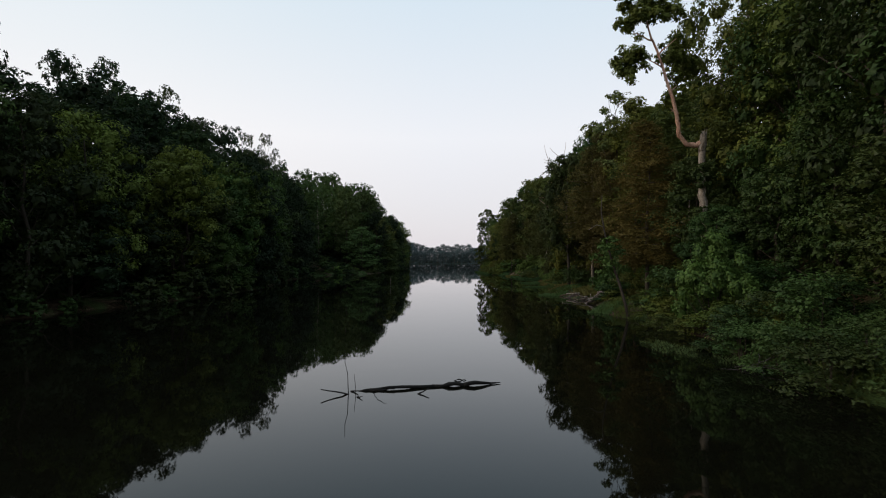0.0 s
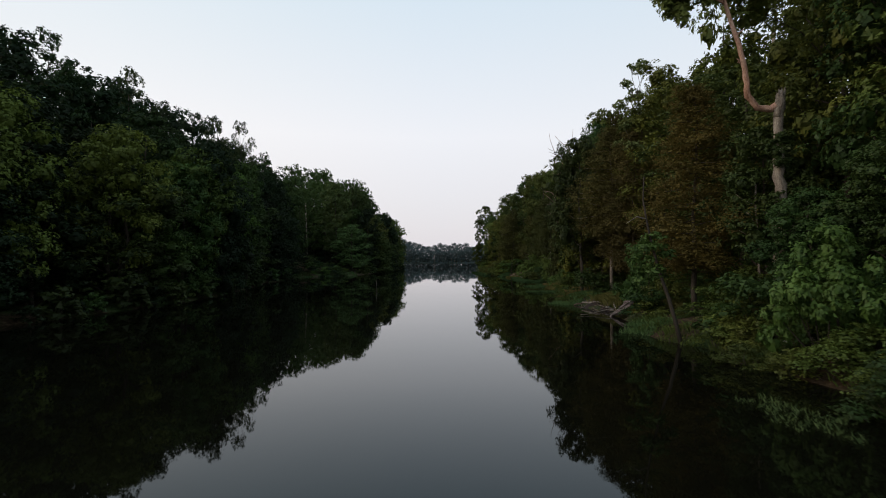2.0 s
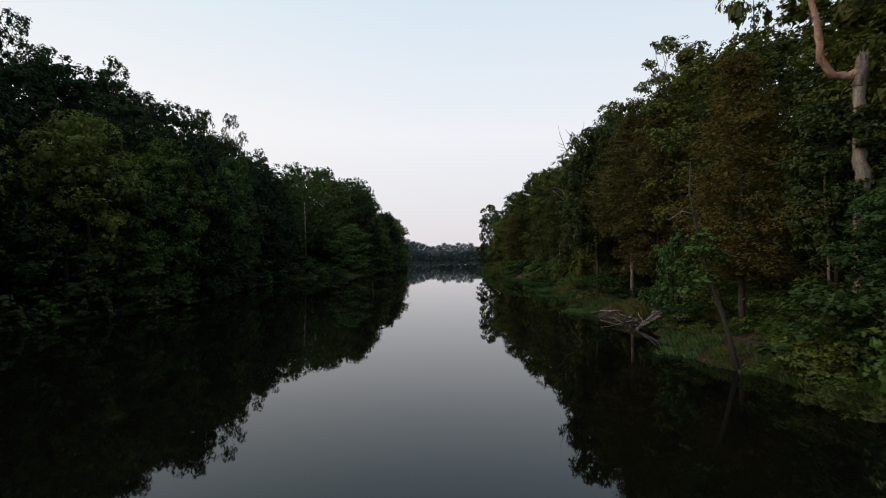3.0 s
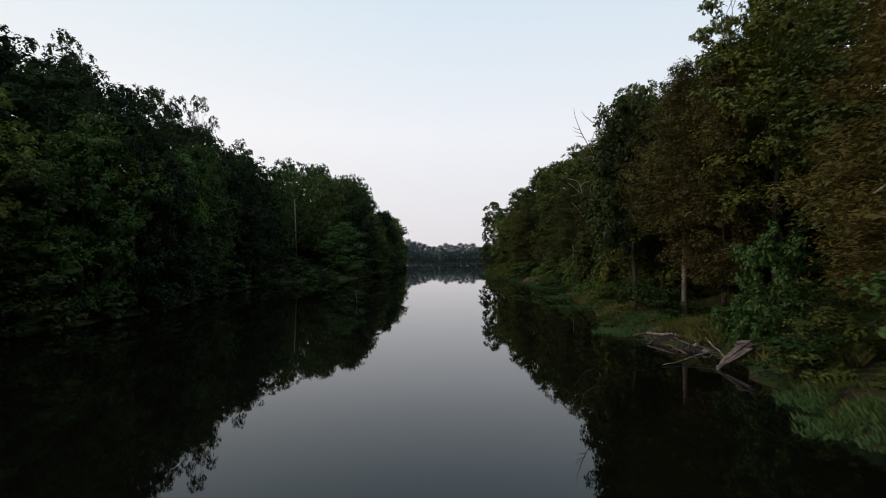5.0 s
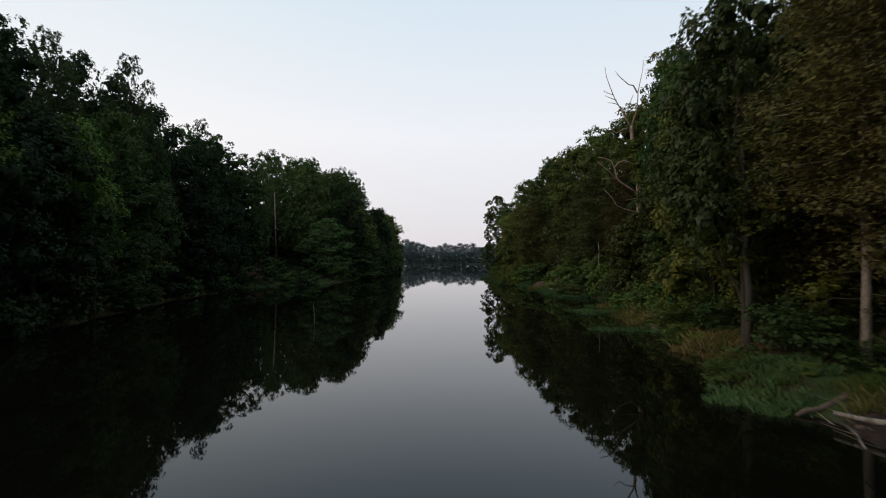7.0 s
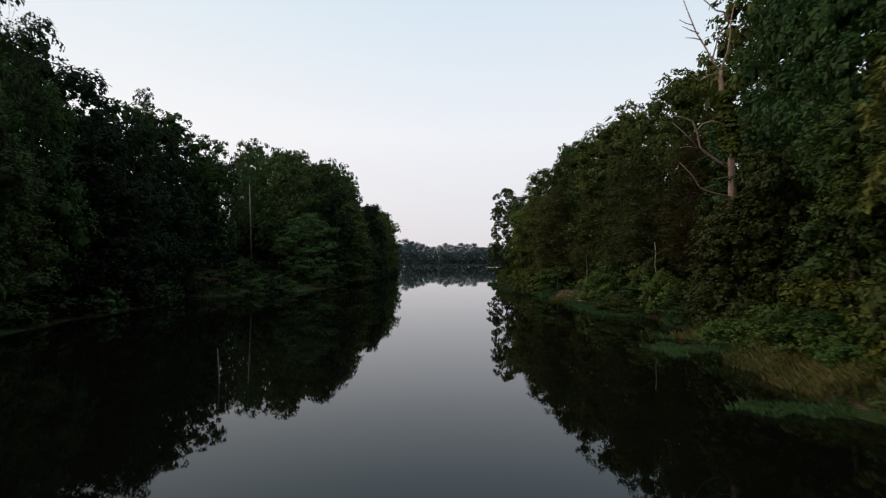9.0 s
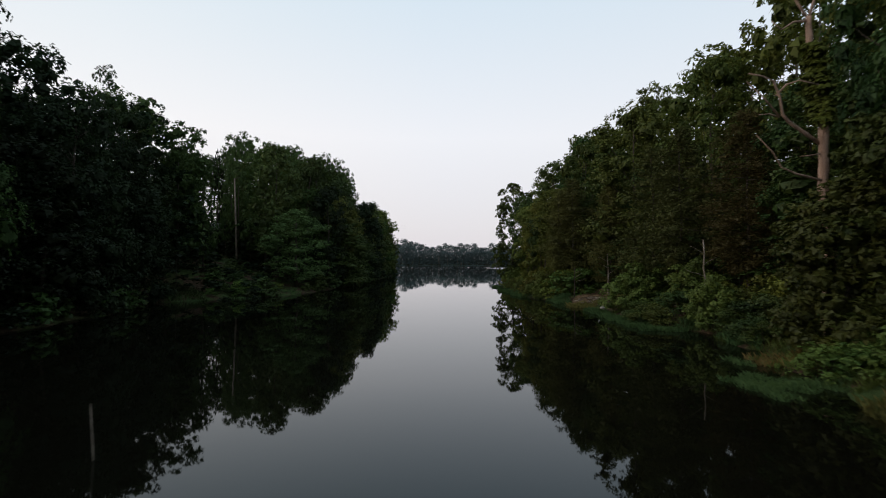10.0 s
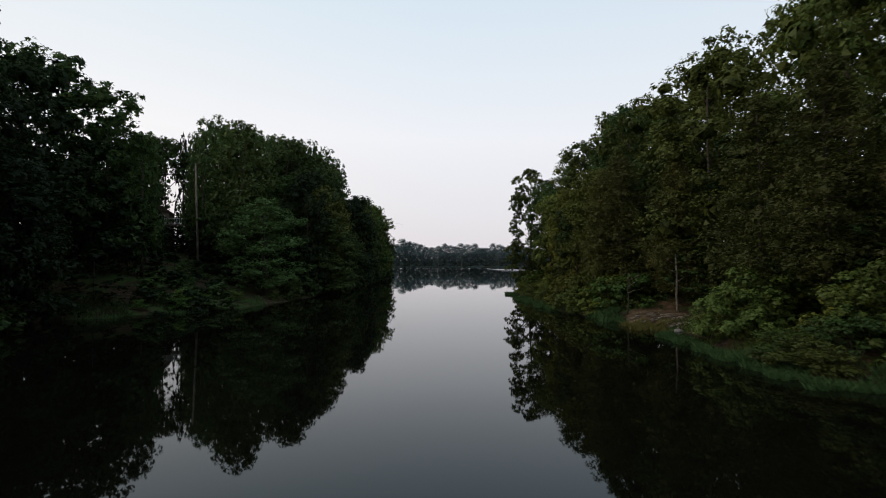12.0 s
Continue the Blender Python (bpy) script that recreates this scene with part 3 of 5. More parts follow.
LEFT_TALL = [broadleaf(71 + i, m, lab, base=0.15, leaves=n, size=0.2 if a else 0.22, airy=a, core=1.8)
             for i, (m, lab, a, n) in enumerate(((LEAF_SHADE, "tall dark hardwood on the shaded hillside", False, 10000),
                                                 (LEAF_HALF_SHADE, "tall deep-green hardwood with a domed crown", False, 10000),
                                                 (LEAF_HALF_SHADE, "thin-crowned tall tree showing sky between leaves", True, 6500)))]
LEFT_FAR = [broadleaf(61 + i, m, lab, base=0.0, leaves=9500, size=0.25, low_wide=True, trunk_r=0.2, tall=13.5, wide=4.5)
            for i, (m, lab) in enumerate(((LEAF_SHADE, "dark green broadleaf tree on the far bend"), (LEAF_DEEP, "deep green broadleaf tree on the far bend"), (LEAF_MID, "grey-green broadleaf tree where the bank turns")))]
LEFT_FAR_TALL = [broadleaf(66 + i, m, lab, base=0.15, leaves=6000, size=0.33)
                 for i, (m, lab) in enumerate(((LEAF_DEEP, "tall green hardwood above the far bend"), (LEAF_DEEP, "tall dark green hardwood above the far bend")))]
GREEN_CEDARS = [cedar(95 + i, "dull green-brown feathery cedar over the waterside shrubs", material=NEEDLE_DULL, leaves=20000, bare=0.1 + 0.12 * i, wide=3.2, tall=13.0) for i in range(2)]
CEDARS = [cedar(91, "rust-brown feathery cedar on the creek bank", material=NEEDLE, bare=0.2),
          cedar(92, "dark brown cedar with a pale bare lower trunk", material=NEEDLE_DARK, bare=0.36, bark=BARK_PALE, dead=22),
          cedar(93, "dark brown feathery cedar among the bank trees", material=NEEDLE_DARK, bare=0.16, leaves=32000)]

# a narrow clearing up the left hillside, with a house at its head
GAP_A, GAP_D = Vector((0.5, 74.0)), Vector((-0.456, 0.89))


def in_gap(x, y, r):
    """Inside the narrow gap, or on the open slope below the utility pole."""
    p = Vector((x, y)) - GAP_A
    along = p.dot(GAP_D)
    if along > 40 and abs(p.x * GAP_D.y - p.y * GAP_D.x) < r * 0.9 + 0.6:
        return True
    if 106 < y < 151:
        near, far = 0.5 - 0.42 * (y - 74), 0.5 - 0.535 * (y - 74)
        if far - r * 0.8 < x < near + r * 0.45:
            return True
        line = 0.7 - 35.7 * (y - 10.6) / 139.4
        return y > 112 and abs(x - line) < r * 0.7
    return False


used = set()


def plant(kinds, rng, x, y, height, wide, own_tall=18.0, own_wide=5.0):
    fresh = [k for k in kinds if k.name not in used]
    src = fresh[0] if fresh else rng.choice(kinds)
    own_tall, own_wide = OWN_SIZE.get(src.name, (own_tall, own_wide))
    m = put(x, y, height / own_tall, wide / own_wide, rng.uniform(0, 6.28))
    if src.name not in used:
        used.add(src.name)
        src.matrix_basis = m
        return src
    return copy_thing(src, m @ Matrix.Diagonal([1 / k for k in src.scale] + [1]))


class Woods:
    """Many trees too far in to tell apart, gathered into one mesh of leaves and one of trunks."""

    def __init__(self, kinds):
        self.kinds, self.v, self.count, self.tubes = kinds, [], 0, Tubes()

    def add(self, rng, x, y, z, tall, wide):
        src = rng.choice(self.kinds)
        a = rng.uniform(0, 6.28)
        c, s = math.cos(a) * wide, math.sin(a) * wide
        self.v.append(src @ np.array([[c, s, 0], [-s, c, 0], [0, 0, tall]]) + np.array([x, y, z - 0.15]))
        self.tubes.limb([(x, y, z - 0.3), (x, y, z + tall * 0.8)], [0.012 * tall, 0.03], 6)

    def build(self, label, material):
        v = np.concatenate(self.v)
        ob = tagged(new("woods", fast_mesh("woods", v, np.arange(len(v)).reshape(-1, 3), material)), label, "woods", kind="stuff")
        part("trunks", self.tubes.mesh("trunks", BARK), ob)


def unit_crown(seed, leaves, size, base, boughs=28, tufts=10, fill=0.2):
    """Leaf sprays of a tree one metre high and one in radius, sized for a tree of 18 m by 5 m."""
    rs, rng = np.random.RandomState(seed), random.Random(seed)
    cs, rad = [], []
    for i in range(boughs):
        k = (i + rng.random()) / boughs
        f = base + (1 - base) * k
        q = 5 * (1 - k ** 2.8) ** 0.6 * (0.35 + 0.55 * math.sqrt(rng.random()))
        a = i * 2.39996
        r = rng.choice((1.1, 1.4, 1.7, 2.1))
        cs.append((q * math.cos(a), q * math.sin(a), min(18 * f, 18 - 0.75 * r)))
        rad.append(r)
    v, _ = crown_arrays(rs, cs, rad, leaves, size, tufts=tufts, fill=fill, core=1.7)
    return v / np.array([5.0, 5.0, 18.0])


SPECIAL = []   # places kept free for single trees: x, y, radius


def belt(side, off, step, kinds, wide, y0, y1, seed, lift=(0.84, 0.94, 1.02, 1.08), heights=None, woods=None):
    rng = random.Random(seed)
    if heights:
        ys, hs = (0, 300), (heights, heights)
    else:
        ys, hs = (CANOPY_R_Y, CANOPY_R[off]) if side > 0 else (CANOPY_L_Y, CANOPY_L[off])
    y = y0
    while y < y1:
        yy = y + rng.uniform(-0.3, 0.3) * step
        edge = right_shore(yy) if side > 0 else left_shore(yy)
        x = edge + side * (off + rng.uniform(-1.3, 1.3) * (0.5 if off < 5 else 1))
        ztop = float(np.interp(yy, ys, hs)) * rng.choice(lift)
        w = wide * rng.uniform(0.8, 1.2)
        clear = all((x - a) ** 2 + (yy - b) ** 2 > c * c for a, b, c in SPECIAL)
        if side > 0 and 34 < yy < 75 and 0.60 < (x - 0.7) / (yy - 10.6) < 0.71:
            ztop = min(ztop, 16.0)   # a thin place in the canopy behind the forked tree
        if side < 0 and in_gap(x, yy, w):
            y += step
            continue
        if woods is not None:
            z = ground_z(x, yy)
            woods.add(rng, x, yy, z, ztop if heights else ztop - z, w)
        elif clear:
            plant(kinds, rng, x, yy, ztop - (0 if heights else ground_z(x, yy)), w)
        y += step


# single trees of note on the right bank
SPECIAL += [(13.4, 25.0, 3.2), (16.6, 113.0, 4.2), (14.0, 36.8, 4.6), (14.6, 52.7, 4.2), (18.8, 83.8, 3.4), (16.4, 76.0, 2.4), (15.0, 53.0, 3.6), (17.2, 79.6, 3.6), (21.5, 79.0, 4.0), (14.6, 31.0, 4.0), (18.5, 92.0, 3.6), (19.5, 100.5, 3.6), (11.2, 149.0, 5.0), (-20.5, 137.0, 6.5)]
belt(1, 7.0, 5.0, NEAR_EDGE, 2.9, 10, 28, 11, lift=(0.8, 1.0, 1.15), heights=8.0)
belt(1, 3.2, 4.4, RIGHT_EDGE_B, 3.7, 66, 86, 31, lift=(0.5, 0.62, 0.75, 0.9, 1.0))
belt(1, 3.2, 3.9, [GREEN_CEDARS[0], RIGHT_EDGE_B[0], GREEN_CEDARS[1], RIGHT_EDGE_B[2], GREEN_CEDARS[0], RIGHT_EDGE_B[3], GREEN_CEDARS[1], RIGHT_EDGE_B[1]], 3.5, 86, 146, 33, lift=(0.55, 0.68, 0.8, 0.92))
belt(1, 8.5, 5.6, RIGHT_TALL, 4.8, 10, 66, 2, lift=(0.78, 0.88, 0.98, 1.06))
belt(1, 8.5, 5.6, RIGHT_TALL_B, 4.8, 66, 160, 32, lift=(0.78, 0.88, 0.98, 1.06))
belt(-1, 2.4, 4.8, LEFT_FAR, 4.4, 126, 236, 35, lift=(0.5, 0.62, 0.75, 0.9, 1.0))
belt(-1, 8.5, 5.8, LEFT_FAR_TALL, 4.9, 126, 236, 36, lift=(0.78, 0.88, 0.98, 1.06))
belt(-1, 2.4, 4.8, LEFT_EDGE, 4.4, 20, 98, 5, lift=(0.5, 0.62, 0.75, 0.9, 1.0))
# only the kinds with shade in their leaf colour along this stretch
belt(-1, 2.4, 4.8, LEFT_EDGE[:2], 4.4, 98, 126, 37, lift=(0.62, 0.75, 0.9, 1.0))
belt(-1, 8.5, 5.8, LEFT_TALL, 4.9, 14, 126, 6, lift=(0.78, 0.88, 0.98, 1.06))
DEEP_KINDS = [unit_crown(171 + i, 4800, 0.27, 0.12) for i in range(3)]
LOW_KINDS = [unit_crown(191 + i, 560, 1.1, 0.0, 26, 8, 0.5) for i in range(2)]
right_woods, right_low = Woods(DEEP_KINDS), Woods(LOW_KINDS)
right_woods.kinds = [unit_crown(181 + i, 7000, 0.22, 0.12, 34, 20) for i in range(2)]
belt(1, 14.5, 6.0, None, 5.0, 14, 56, 3, lift=(0.94, 1.0, 1.06), woods=right_woods)
belt(1, 22.5, 7.5, None, 5.6, 22, 60, 4, lift=(0.94, 1.0, 1.06), woods=right_woods)
right_woods.kinds = DEEP_KINDS
belt(1, 14.5, 6.0, None, 5.0, 56, 166, 3, lift=(0.94, 1.0, 1.06), woods=right_woods)
belt(1, 22.5, 7.5, None, 5.6, 60, 168, 4, lift=(0.94, 1.0, 1.06), woods=right_woods)
right_near = Woods([unit_crown(195 + i, 2400, 0.36, 0.0, 30) for i in range(3)])
belt(1, 8.0, 4.2, None, 2.8, 6, 26, 14, heights=5.5, woods=right_near)
belt(1, 9.5, 4.2, None, 3.0, 26, 90, 14, heights=6.0, woods=right_near)
belt(1, 6.5, 4.2, None, 2.8, 90, 160, 14, heights=5.5, woods=right_near)
right_low.kinds = [unit_crown(197 + i, 1300, 0.55, 0.0, 26) for i in range(2)]
belt(1, 12.0, 5.0, None, 3.4, 8, 165, 15, heights=7.0, woods=right_low)
belt(1, 19.0, 5.0, None, 3.8, 20, 62, 25, heights=9.0, woods=right_low)
right_low.kinds = LOW_KINDS
belt(1, 19.0, 5.0, None, 3.8, 62, 165, 25, heights=9.0, woods=right_low)
belt(1, 29.0, 5.0, None, 4.4, 10, 165, 26, heights=12.0, woods=right_low)
left_woods, bend_woods, left_low = Woods(DEEP_KINDS), Woods([unit_crown(176 + i, 3500, 0.315, 0.12) for i in range(3)]), Woods(LOW_KINDS)
belt(-1, 14.5, 6.2, None, 5.0, 10, 128, 7, lift=(0.8, 0.92, 1.02, 1.1), woods=left_woods)
belt(-1, 14.5, 6.2, None, 5.0, 128, 236, 47, woods=bend_woods)
belt(-1, 22.5, 7.2, None, 5.4, 20, 128, 8, lift=(0.8, 0.92, 1.02, 1.1), woods=left_woods)
belt(-1, 22.5, 7.2, None, 5.4, 128, 236, 48, woods=bend_woods)
belt(-1, 32.0, 8.5, None, 5.8, 30, 128, 9, lift=(0.8, 0.92, 1.02, 1.1), woods=left_woods)
belt(-1, 32.0, 8.5, None, 5.8, 128, 236, 49, woods=bend_woods)
belt(-1, 6.0, 4.6, None, 2.8, 6, 236, 16, heights=5.5, woods=left_low)
belt(-1, 12.0, 5.5, None, 3.4, 6, 236, 17, heights=7.0, woods=left_low)
belt(-1, 19.0, 5.5, None, 3.8, 6, 236, 27, heights=9.0, woods=left_low)
belt(-1, 27.0, 5.5, None, 4.2, 10, 236, 29, heights=10.0, woods=left_low)
belt(-1, 38.0, 5.5, None, 4.6, 10, 236, 28, heights=12.0, woods=left_low)
belt(-1, 48.0, 5.5, None, 5.0, 10, 236, 30, heights=14.0, woods=left_low)
# trees that close the hillside to either side of the gap
for x, y, top, w in ((-38.7, 158.0, 21.5, 2.2), (-46.0, 157.0, 23.5, 2.6), (-39.0, 164.0, 24.0, 3.2), (-51.8, 166.0, 25.0, 3.6), (-36.6, 156.0, 21.0, 2.4), (-49.5, 158.5, 23.0, 3.0), (-43.2, 170.0, 24.0, 2.1), (-74.0, 230.0, 36.0, 3.4), (-53.0, 173.0, 26.0, 2.6), (-44.0, 175.0, 29.5, 3.3), (-47.2, 176.0, 29.0, 2.4), (-39.9, 161.0, 24.5, 1.8), (-45.6, 184.0, 31.5, 3.6), (-36.9, 140.0, 20.0, 2.7), (-31.2, 130.0, 18.0, 2.1), (-36.4, 133.0, 20.5, 2.8), (-41.0, 146.5, 21.5, 2.4), (-33.6, 128.0, 19.0, 2.8), (-44.4, 152.0, 22.5, 2.3), (-60.5, 186.0, 31.0, 4.4), (-70.0, 200.0, 35.0, 5.0)):
    z = ground_z(x, y)
    bend_woods.add(random.Random(int(y)), x, y, z, top - z, w)
    left_low.add(random.Random(int(y)), x, y, z, 7.0, w * 0.9)
for x, y, top, w in ((-45.5, 168.0, 27.0, 1.5), (-44.6, 159.5, 10.4, 2.0), (-42.6, 156.5, 10.0, 1.9), (-46.4, 165.5, 10.8, 2.2), (-43.6, 163.5, 10.6, 2.0), (-41.2, 153.0, 9.6, 2.0), (-47.6, 170.0, 11.0, 2.4)):
    left_low.add(random.Random(int(y * 3)), x, y, ground_z(x, y), top - ground_z(x, y), w)
right_woods.add(random.Random(60), 28.0, 60.0, ground_z(28.0, 60.0), 32.0 - ground_z(28.0, 60.0), 3.6)
right_woods.build("tall olive-green woods rising behind the bank trees", LEAF_WARM)
right_near.build("young dark trees filling the shade behind the bank", LEAF_DEEP)
right_low.build("dark young growth filling the shade of the wood", LEAF_DEEP)
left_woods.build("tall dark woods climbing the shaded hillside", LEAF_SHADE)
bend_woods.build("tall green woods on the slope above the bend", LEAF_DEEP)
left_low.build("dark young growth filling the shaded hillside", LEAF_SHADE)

rng = random.Random(77)
for x, y, h, w in ((23.0, 36.5, 25.0, 4.4), (19.6, 30.0, 23.0, 4.2), (18.5, 23.0, 22.0, 4.0)):
    plant(RIGHT_TALL, rng, x, y, h - ground_z(x, y), w)
plant(RIGHT_EDGE[2:], rng, 15.7, 57.9, 8.8, 4.1)
plant(RIGHT_EDGE[:1], rng, 16.4, 63.3, 15.1, 4.3)
SUNLIT_TREE = broadleaf(152, LEAF_WARM, "yellow-green tree with a lit crown over dark cedars", base=0.26, leaves=18000, size=0.15, tall=18.0, wide=3.8, trunk_r=0.16)
SUNLIT_TREE.matrix_basis = put(17.4, 48.6, (18.6 - ground_z(17.4, 48.6)) / 18.0, 0.95, 1.2)
plant(RIGHT_EDGE[1:2], rng, 13.4, 57.4, 14.8 - ground_z(13.4, 57.4), 3.2)
for x, y, h, w in ((14.0, 36.8, 13.2, 3.5), (14.6, 52.7, 14.6, 3.7), (16.8, 57.5, 17.3, 3.4), (15.4, 50.0, 14.0, 3.0)):
    plant(CEDARS[:1] if y < 40 else CEDARS[1:2] if y == 52.7 else CEDARS[2:], rng, x, y, h - ground_z(x, y), w)
for x, y, h, w in ((19.5, 100.5, 15.0, 3.9), (18.6, 116.0, 13.0, 3.0), (14.5, 122.0, 13.0, 2.8)):
    plant(GREEN_CEDARS, rng, x, y, h - ground_z(x, y), w)
plant(CEDARS[2:], rng, 21.4, 95.0, 15.0 - ground_z(21.4, 95.0), 3.3)
TIP_TREE = broadleaf(130, LEAF_MID, "open-crowned tree at the tip of the point", base=0.08, leaves=15000, size=0.25, boughs=54, airy=True)
TIP_TREE.matrix_basis = put(12.2, 149.0, 16.9 / 18, 4.2 / 5.0, 1.0)
AIRY_TREE = broadleaf(170, LEAF_BACKLIT, "pale thin-leaved tree showing sky above a cedar", base=0.45, leaves=6000, size=0.12, boughs=26, tall=14.0, wide=2.2, trunk_r=0.1, airy=True)
AIRY_TREE.matrix_basis = put(17.0, 50.4, (19.6 - ground_z(17.0, 50.4)) / 14.0, 1.15, 2.0)
NEAR_TREE = broadleaf(140, LEAF_LIME, "yellow-green young tree with a reddish trunk", base=0.45, leaves=12000, size=0.15, tall=9.0, wide=3.0, trunk_r=0.15, bark=BARK_RED, airy=True)
NEAR_TREE.matrix_basis = put(12.6, 12.0, 1.0, 1.0, 0.8)
HIGH_TREE = broadleaf(160, LEAF_DEEP, "tall tree closing over the hillside gap with its high crown", base=0.66, leaves=8000, size=0.26)
HIGH_TREE.matrix_basis = put(-48.4, 168.5, 19.5 / 18, 4.6 / 5.0, 0.3)
# yellow-green crowns on the dark left bank; their leaf colour imitates lit boughs
PALE_LEFT = broadleaf(57, LEAF_LUSH, "yellow-green leafy tree standing out of darker woods", base=0.2, leaves=16000, size=0.18, low_wide=False, tall=13.0, wide=4.6, trunk_r=0.2)
for x, y, h, w in ((-24.8, 49.0, 13.8, 4.0), (-24.6, 61.0, 14.5, 4.2), (-26.8, 41.0, 14.5, 4.2), (-25.0, 74.5, 14.5, 3.8)):
    plant([PALE_LEFT], rng, x, y, h - ground_z(x, y), w)
# thin-crowned trees that overtop the left canopy
for x, y, h, w in ((-27.3, 74.6, 21.0, 3.0), (-29.0, 87.5, 24.0, 3.2), (-34.5, 75.8, 23.6, 3.2), (-40.0, 63.5, 27.3, 4.5), (-34.0, 113.5, 24.6, 3.2), (-44.0, 85.0, 31.0, 5.0)):
    plant(LEFT_TALL[2:], rng, x, y, h - ground_z(x, y), w)
POINT_TREE = broadleaf(120, LEAF_PALE, "pale green bushy tree standing out at the waterside", base=0.05, leaves=13000, size=0.2, low_wide=True)
POINT_TREE.matrix_basis = put(-20.8, 137.0, 11.6 / 18, 5.2 / 5.0, 0.4)


# ---- far woods across the lake ----
def far_woods():
    """Rows of rounded crowns along the far shore; the flanks, behind the banks, are coarser."""
    rng = random.Random(5)
    fine = [unit_crown(601 + i, 2000, 0.5, 0.0, 60, 16, 0.35) for i in range(4)]
    coarse = [unit_crown(611 + i, 420, 1.1, 0.0, 34, 6, 0.5) for i in range(2)]
    woods = Woods(fine)
    for row in range(4):
        x = -75.0
        while x < 115:
            woods.kinds = fine if row in (0, 2) and -52 < x < 68 else coarse
            y = FAR_SHORE + 4 + row * 6 + rng.uniform(-2, 2)
            h = (rng.uniform(9.0, 13.0), rng.uniform(9.0, 12.0), rng.uniform(13.0, 17.0), rng.uniform(12.0, 15.0))[row] + (4.0 if -38 < x < -22 else 0)
            woods.add(rng, x, y, ground_z(x, y), h, rng.uniform(4.4, 6.2))
            x += rng.uniform(4.0, 6.0)
    woods.build("hazy green woods along the far lake shore", FAR_HAZE_LEAF)


far_woods()


# ---- shrubs along the water ----
SHRUBS = [bush(201 + i, m, lab, leaves=2600, size=0.13, tufty=True) for i, (m, lab) in enumerate(((LEAF_MID, "leafy green shrub at the water's edge"),
                                                              (LEAF_CLEAR, "clear green leafy shrub on the creek bank"),
                                                              (LEAF_WARM, "olive shrub tangled on the bank")))]
FINE_SHRUBS = [bush(211 + i, m, lab, leaves=2900, size=0.122) for i, (m, lab) in enumerate(((LEAF_MID, "dense small-leaved green shrub at the water's edge"),
                                                                                      (LEAF_MID, "green small-leaved shrub by the water"),
                                                                                      (LEAF_DEEP, "dark small-leaved shrub tangled on the bank")))]
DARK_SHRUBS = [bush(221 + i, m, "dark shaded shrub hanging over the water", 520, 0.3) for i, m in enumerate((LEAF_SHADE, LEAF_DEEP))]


def shrub_row(side, off, step, kinds, y0, y1, seed, low, high):
    rng = random.Random(seed)
    y = y0
    while y < y1:
        yy = y + rng.uniform(-0.4, 0.4) * step
        edge = right_shore(yy) if side > 0 else left_shore(yy)
        x = edge + side * (off + rng.uniform(-0.5, 0.5))
        low_growth = side > 0 and any(a < yy < b for a, b in BARE) and off < (3 if yy < 100 else 5)
        open_bank = low_growth and (off < 1.5 or yy > 100)
        if not open_bank and not (side < 0 and 116 < yy < 132 and off < 2):
            h = rng.uniform(0.5, 0.9) if low_growth else rng.uniform(low, high)
            plant(kinds, rng, x, yy, h, h * rng.uniform(0.62, 0.85), 2.6, 1.8)
        y += step


BARE = ((30.5, 37.0), (40.5, 53.5), (55.5, 62.5), (66, 77), (81, 85), (98.5, 101), (108.5, 118))   # stretches of open bank
shrub_row(1, 0.5, 1.8, FINE_SHRUBS, 29, 66, 301, 0.9, 2.0)
shrub_row(1, 2.2, 2.1, FINE_SHRUBS, 27, 66, 302, 1.8, 3.4)
shrub_row(1, 0.5, 1.8, SHRUBS, 66, 84, 301, 0.9, 2.0)
shrub_row(1, 2.2, 2.1, SHRUBS, 66, 84, 302, 1.8, 3.4)
shrub_row(1, 0.9, 1.8, FINE_SHRUBS, 84, 112, 324, 0.9, 1.8)
shrub_row(1, 2.4, 2.1, FINE_SHRUBS, 84, 112, 325, 1.6, 2.8)
OVERHANG = [bush(251 + i, m, "dense small-leaved shrub leaning out over the water", leaves=3600, size=0.095) for i, m in enumerate((LEAF_DEEP, LEAF_DEEP))]
shrub_row(1, 0.1, 1.5, OVERHANG, 9, 22, 316, 1.5, 2.3)
shrub_row(1, 0.2, 1.5, FINE_SHRUBS[:2], 22, 31, 320, 0.9, 1.7)
shrub_row(1, 1.4, 2.3, OVERHANG, 8, 20, 317, 1.6, 2.8)
shrub_row(1, 1.6, 1.9, FINE_SHRUBS[:2], 20, 31, 321, 1.2, 2.2)
DENSE_SHRUBS = [bush(241 + i, m, lab, leaves=2500, size=0.115) for i, (m, lab) in enumerate(((LEAF_DEEP, "low dark green shrub in the shade of the bank trees"), (LEAF_MID, "low fine-leaved green shrub under the bank trees")))]
shrub_row(1, 4.2, 2.8, OVERHANG, 8, 30, 303, 1.6, 2.8)
shrub_row(1, 5.2, 2.4, DENSE_SHRUBS, 29, 40, 319, 1.6, 2.6)
shrub_row(1, 4.0, 1.6, DENSE_SHRUBS, 30, 62, 314, 0.9, 1.9)
shrub_row(1, 2.6, 1.7, DENSE_SHRUBS, 30, 38, 318, 0.7, 1.3)
shrub_row(1, 3.1, 1.9, DENSE_SHRUBS, 46, 62, 315, 0.6, 1.3)
shrub_row(1, 6.2, 2.0, DENSE_SHRUBS, 44, 66, 322, 1.0, 2.0)
shrub_row(1, 8.6, 2.4, DENSE_SHRUBS, 46, 68, 323, 1.4, 2.6)
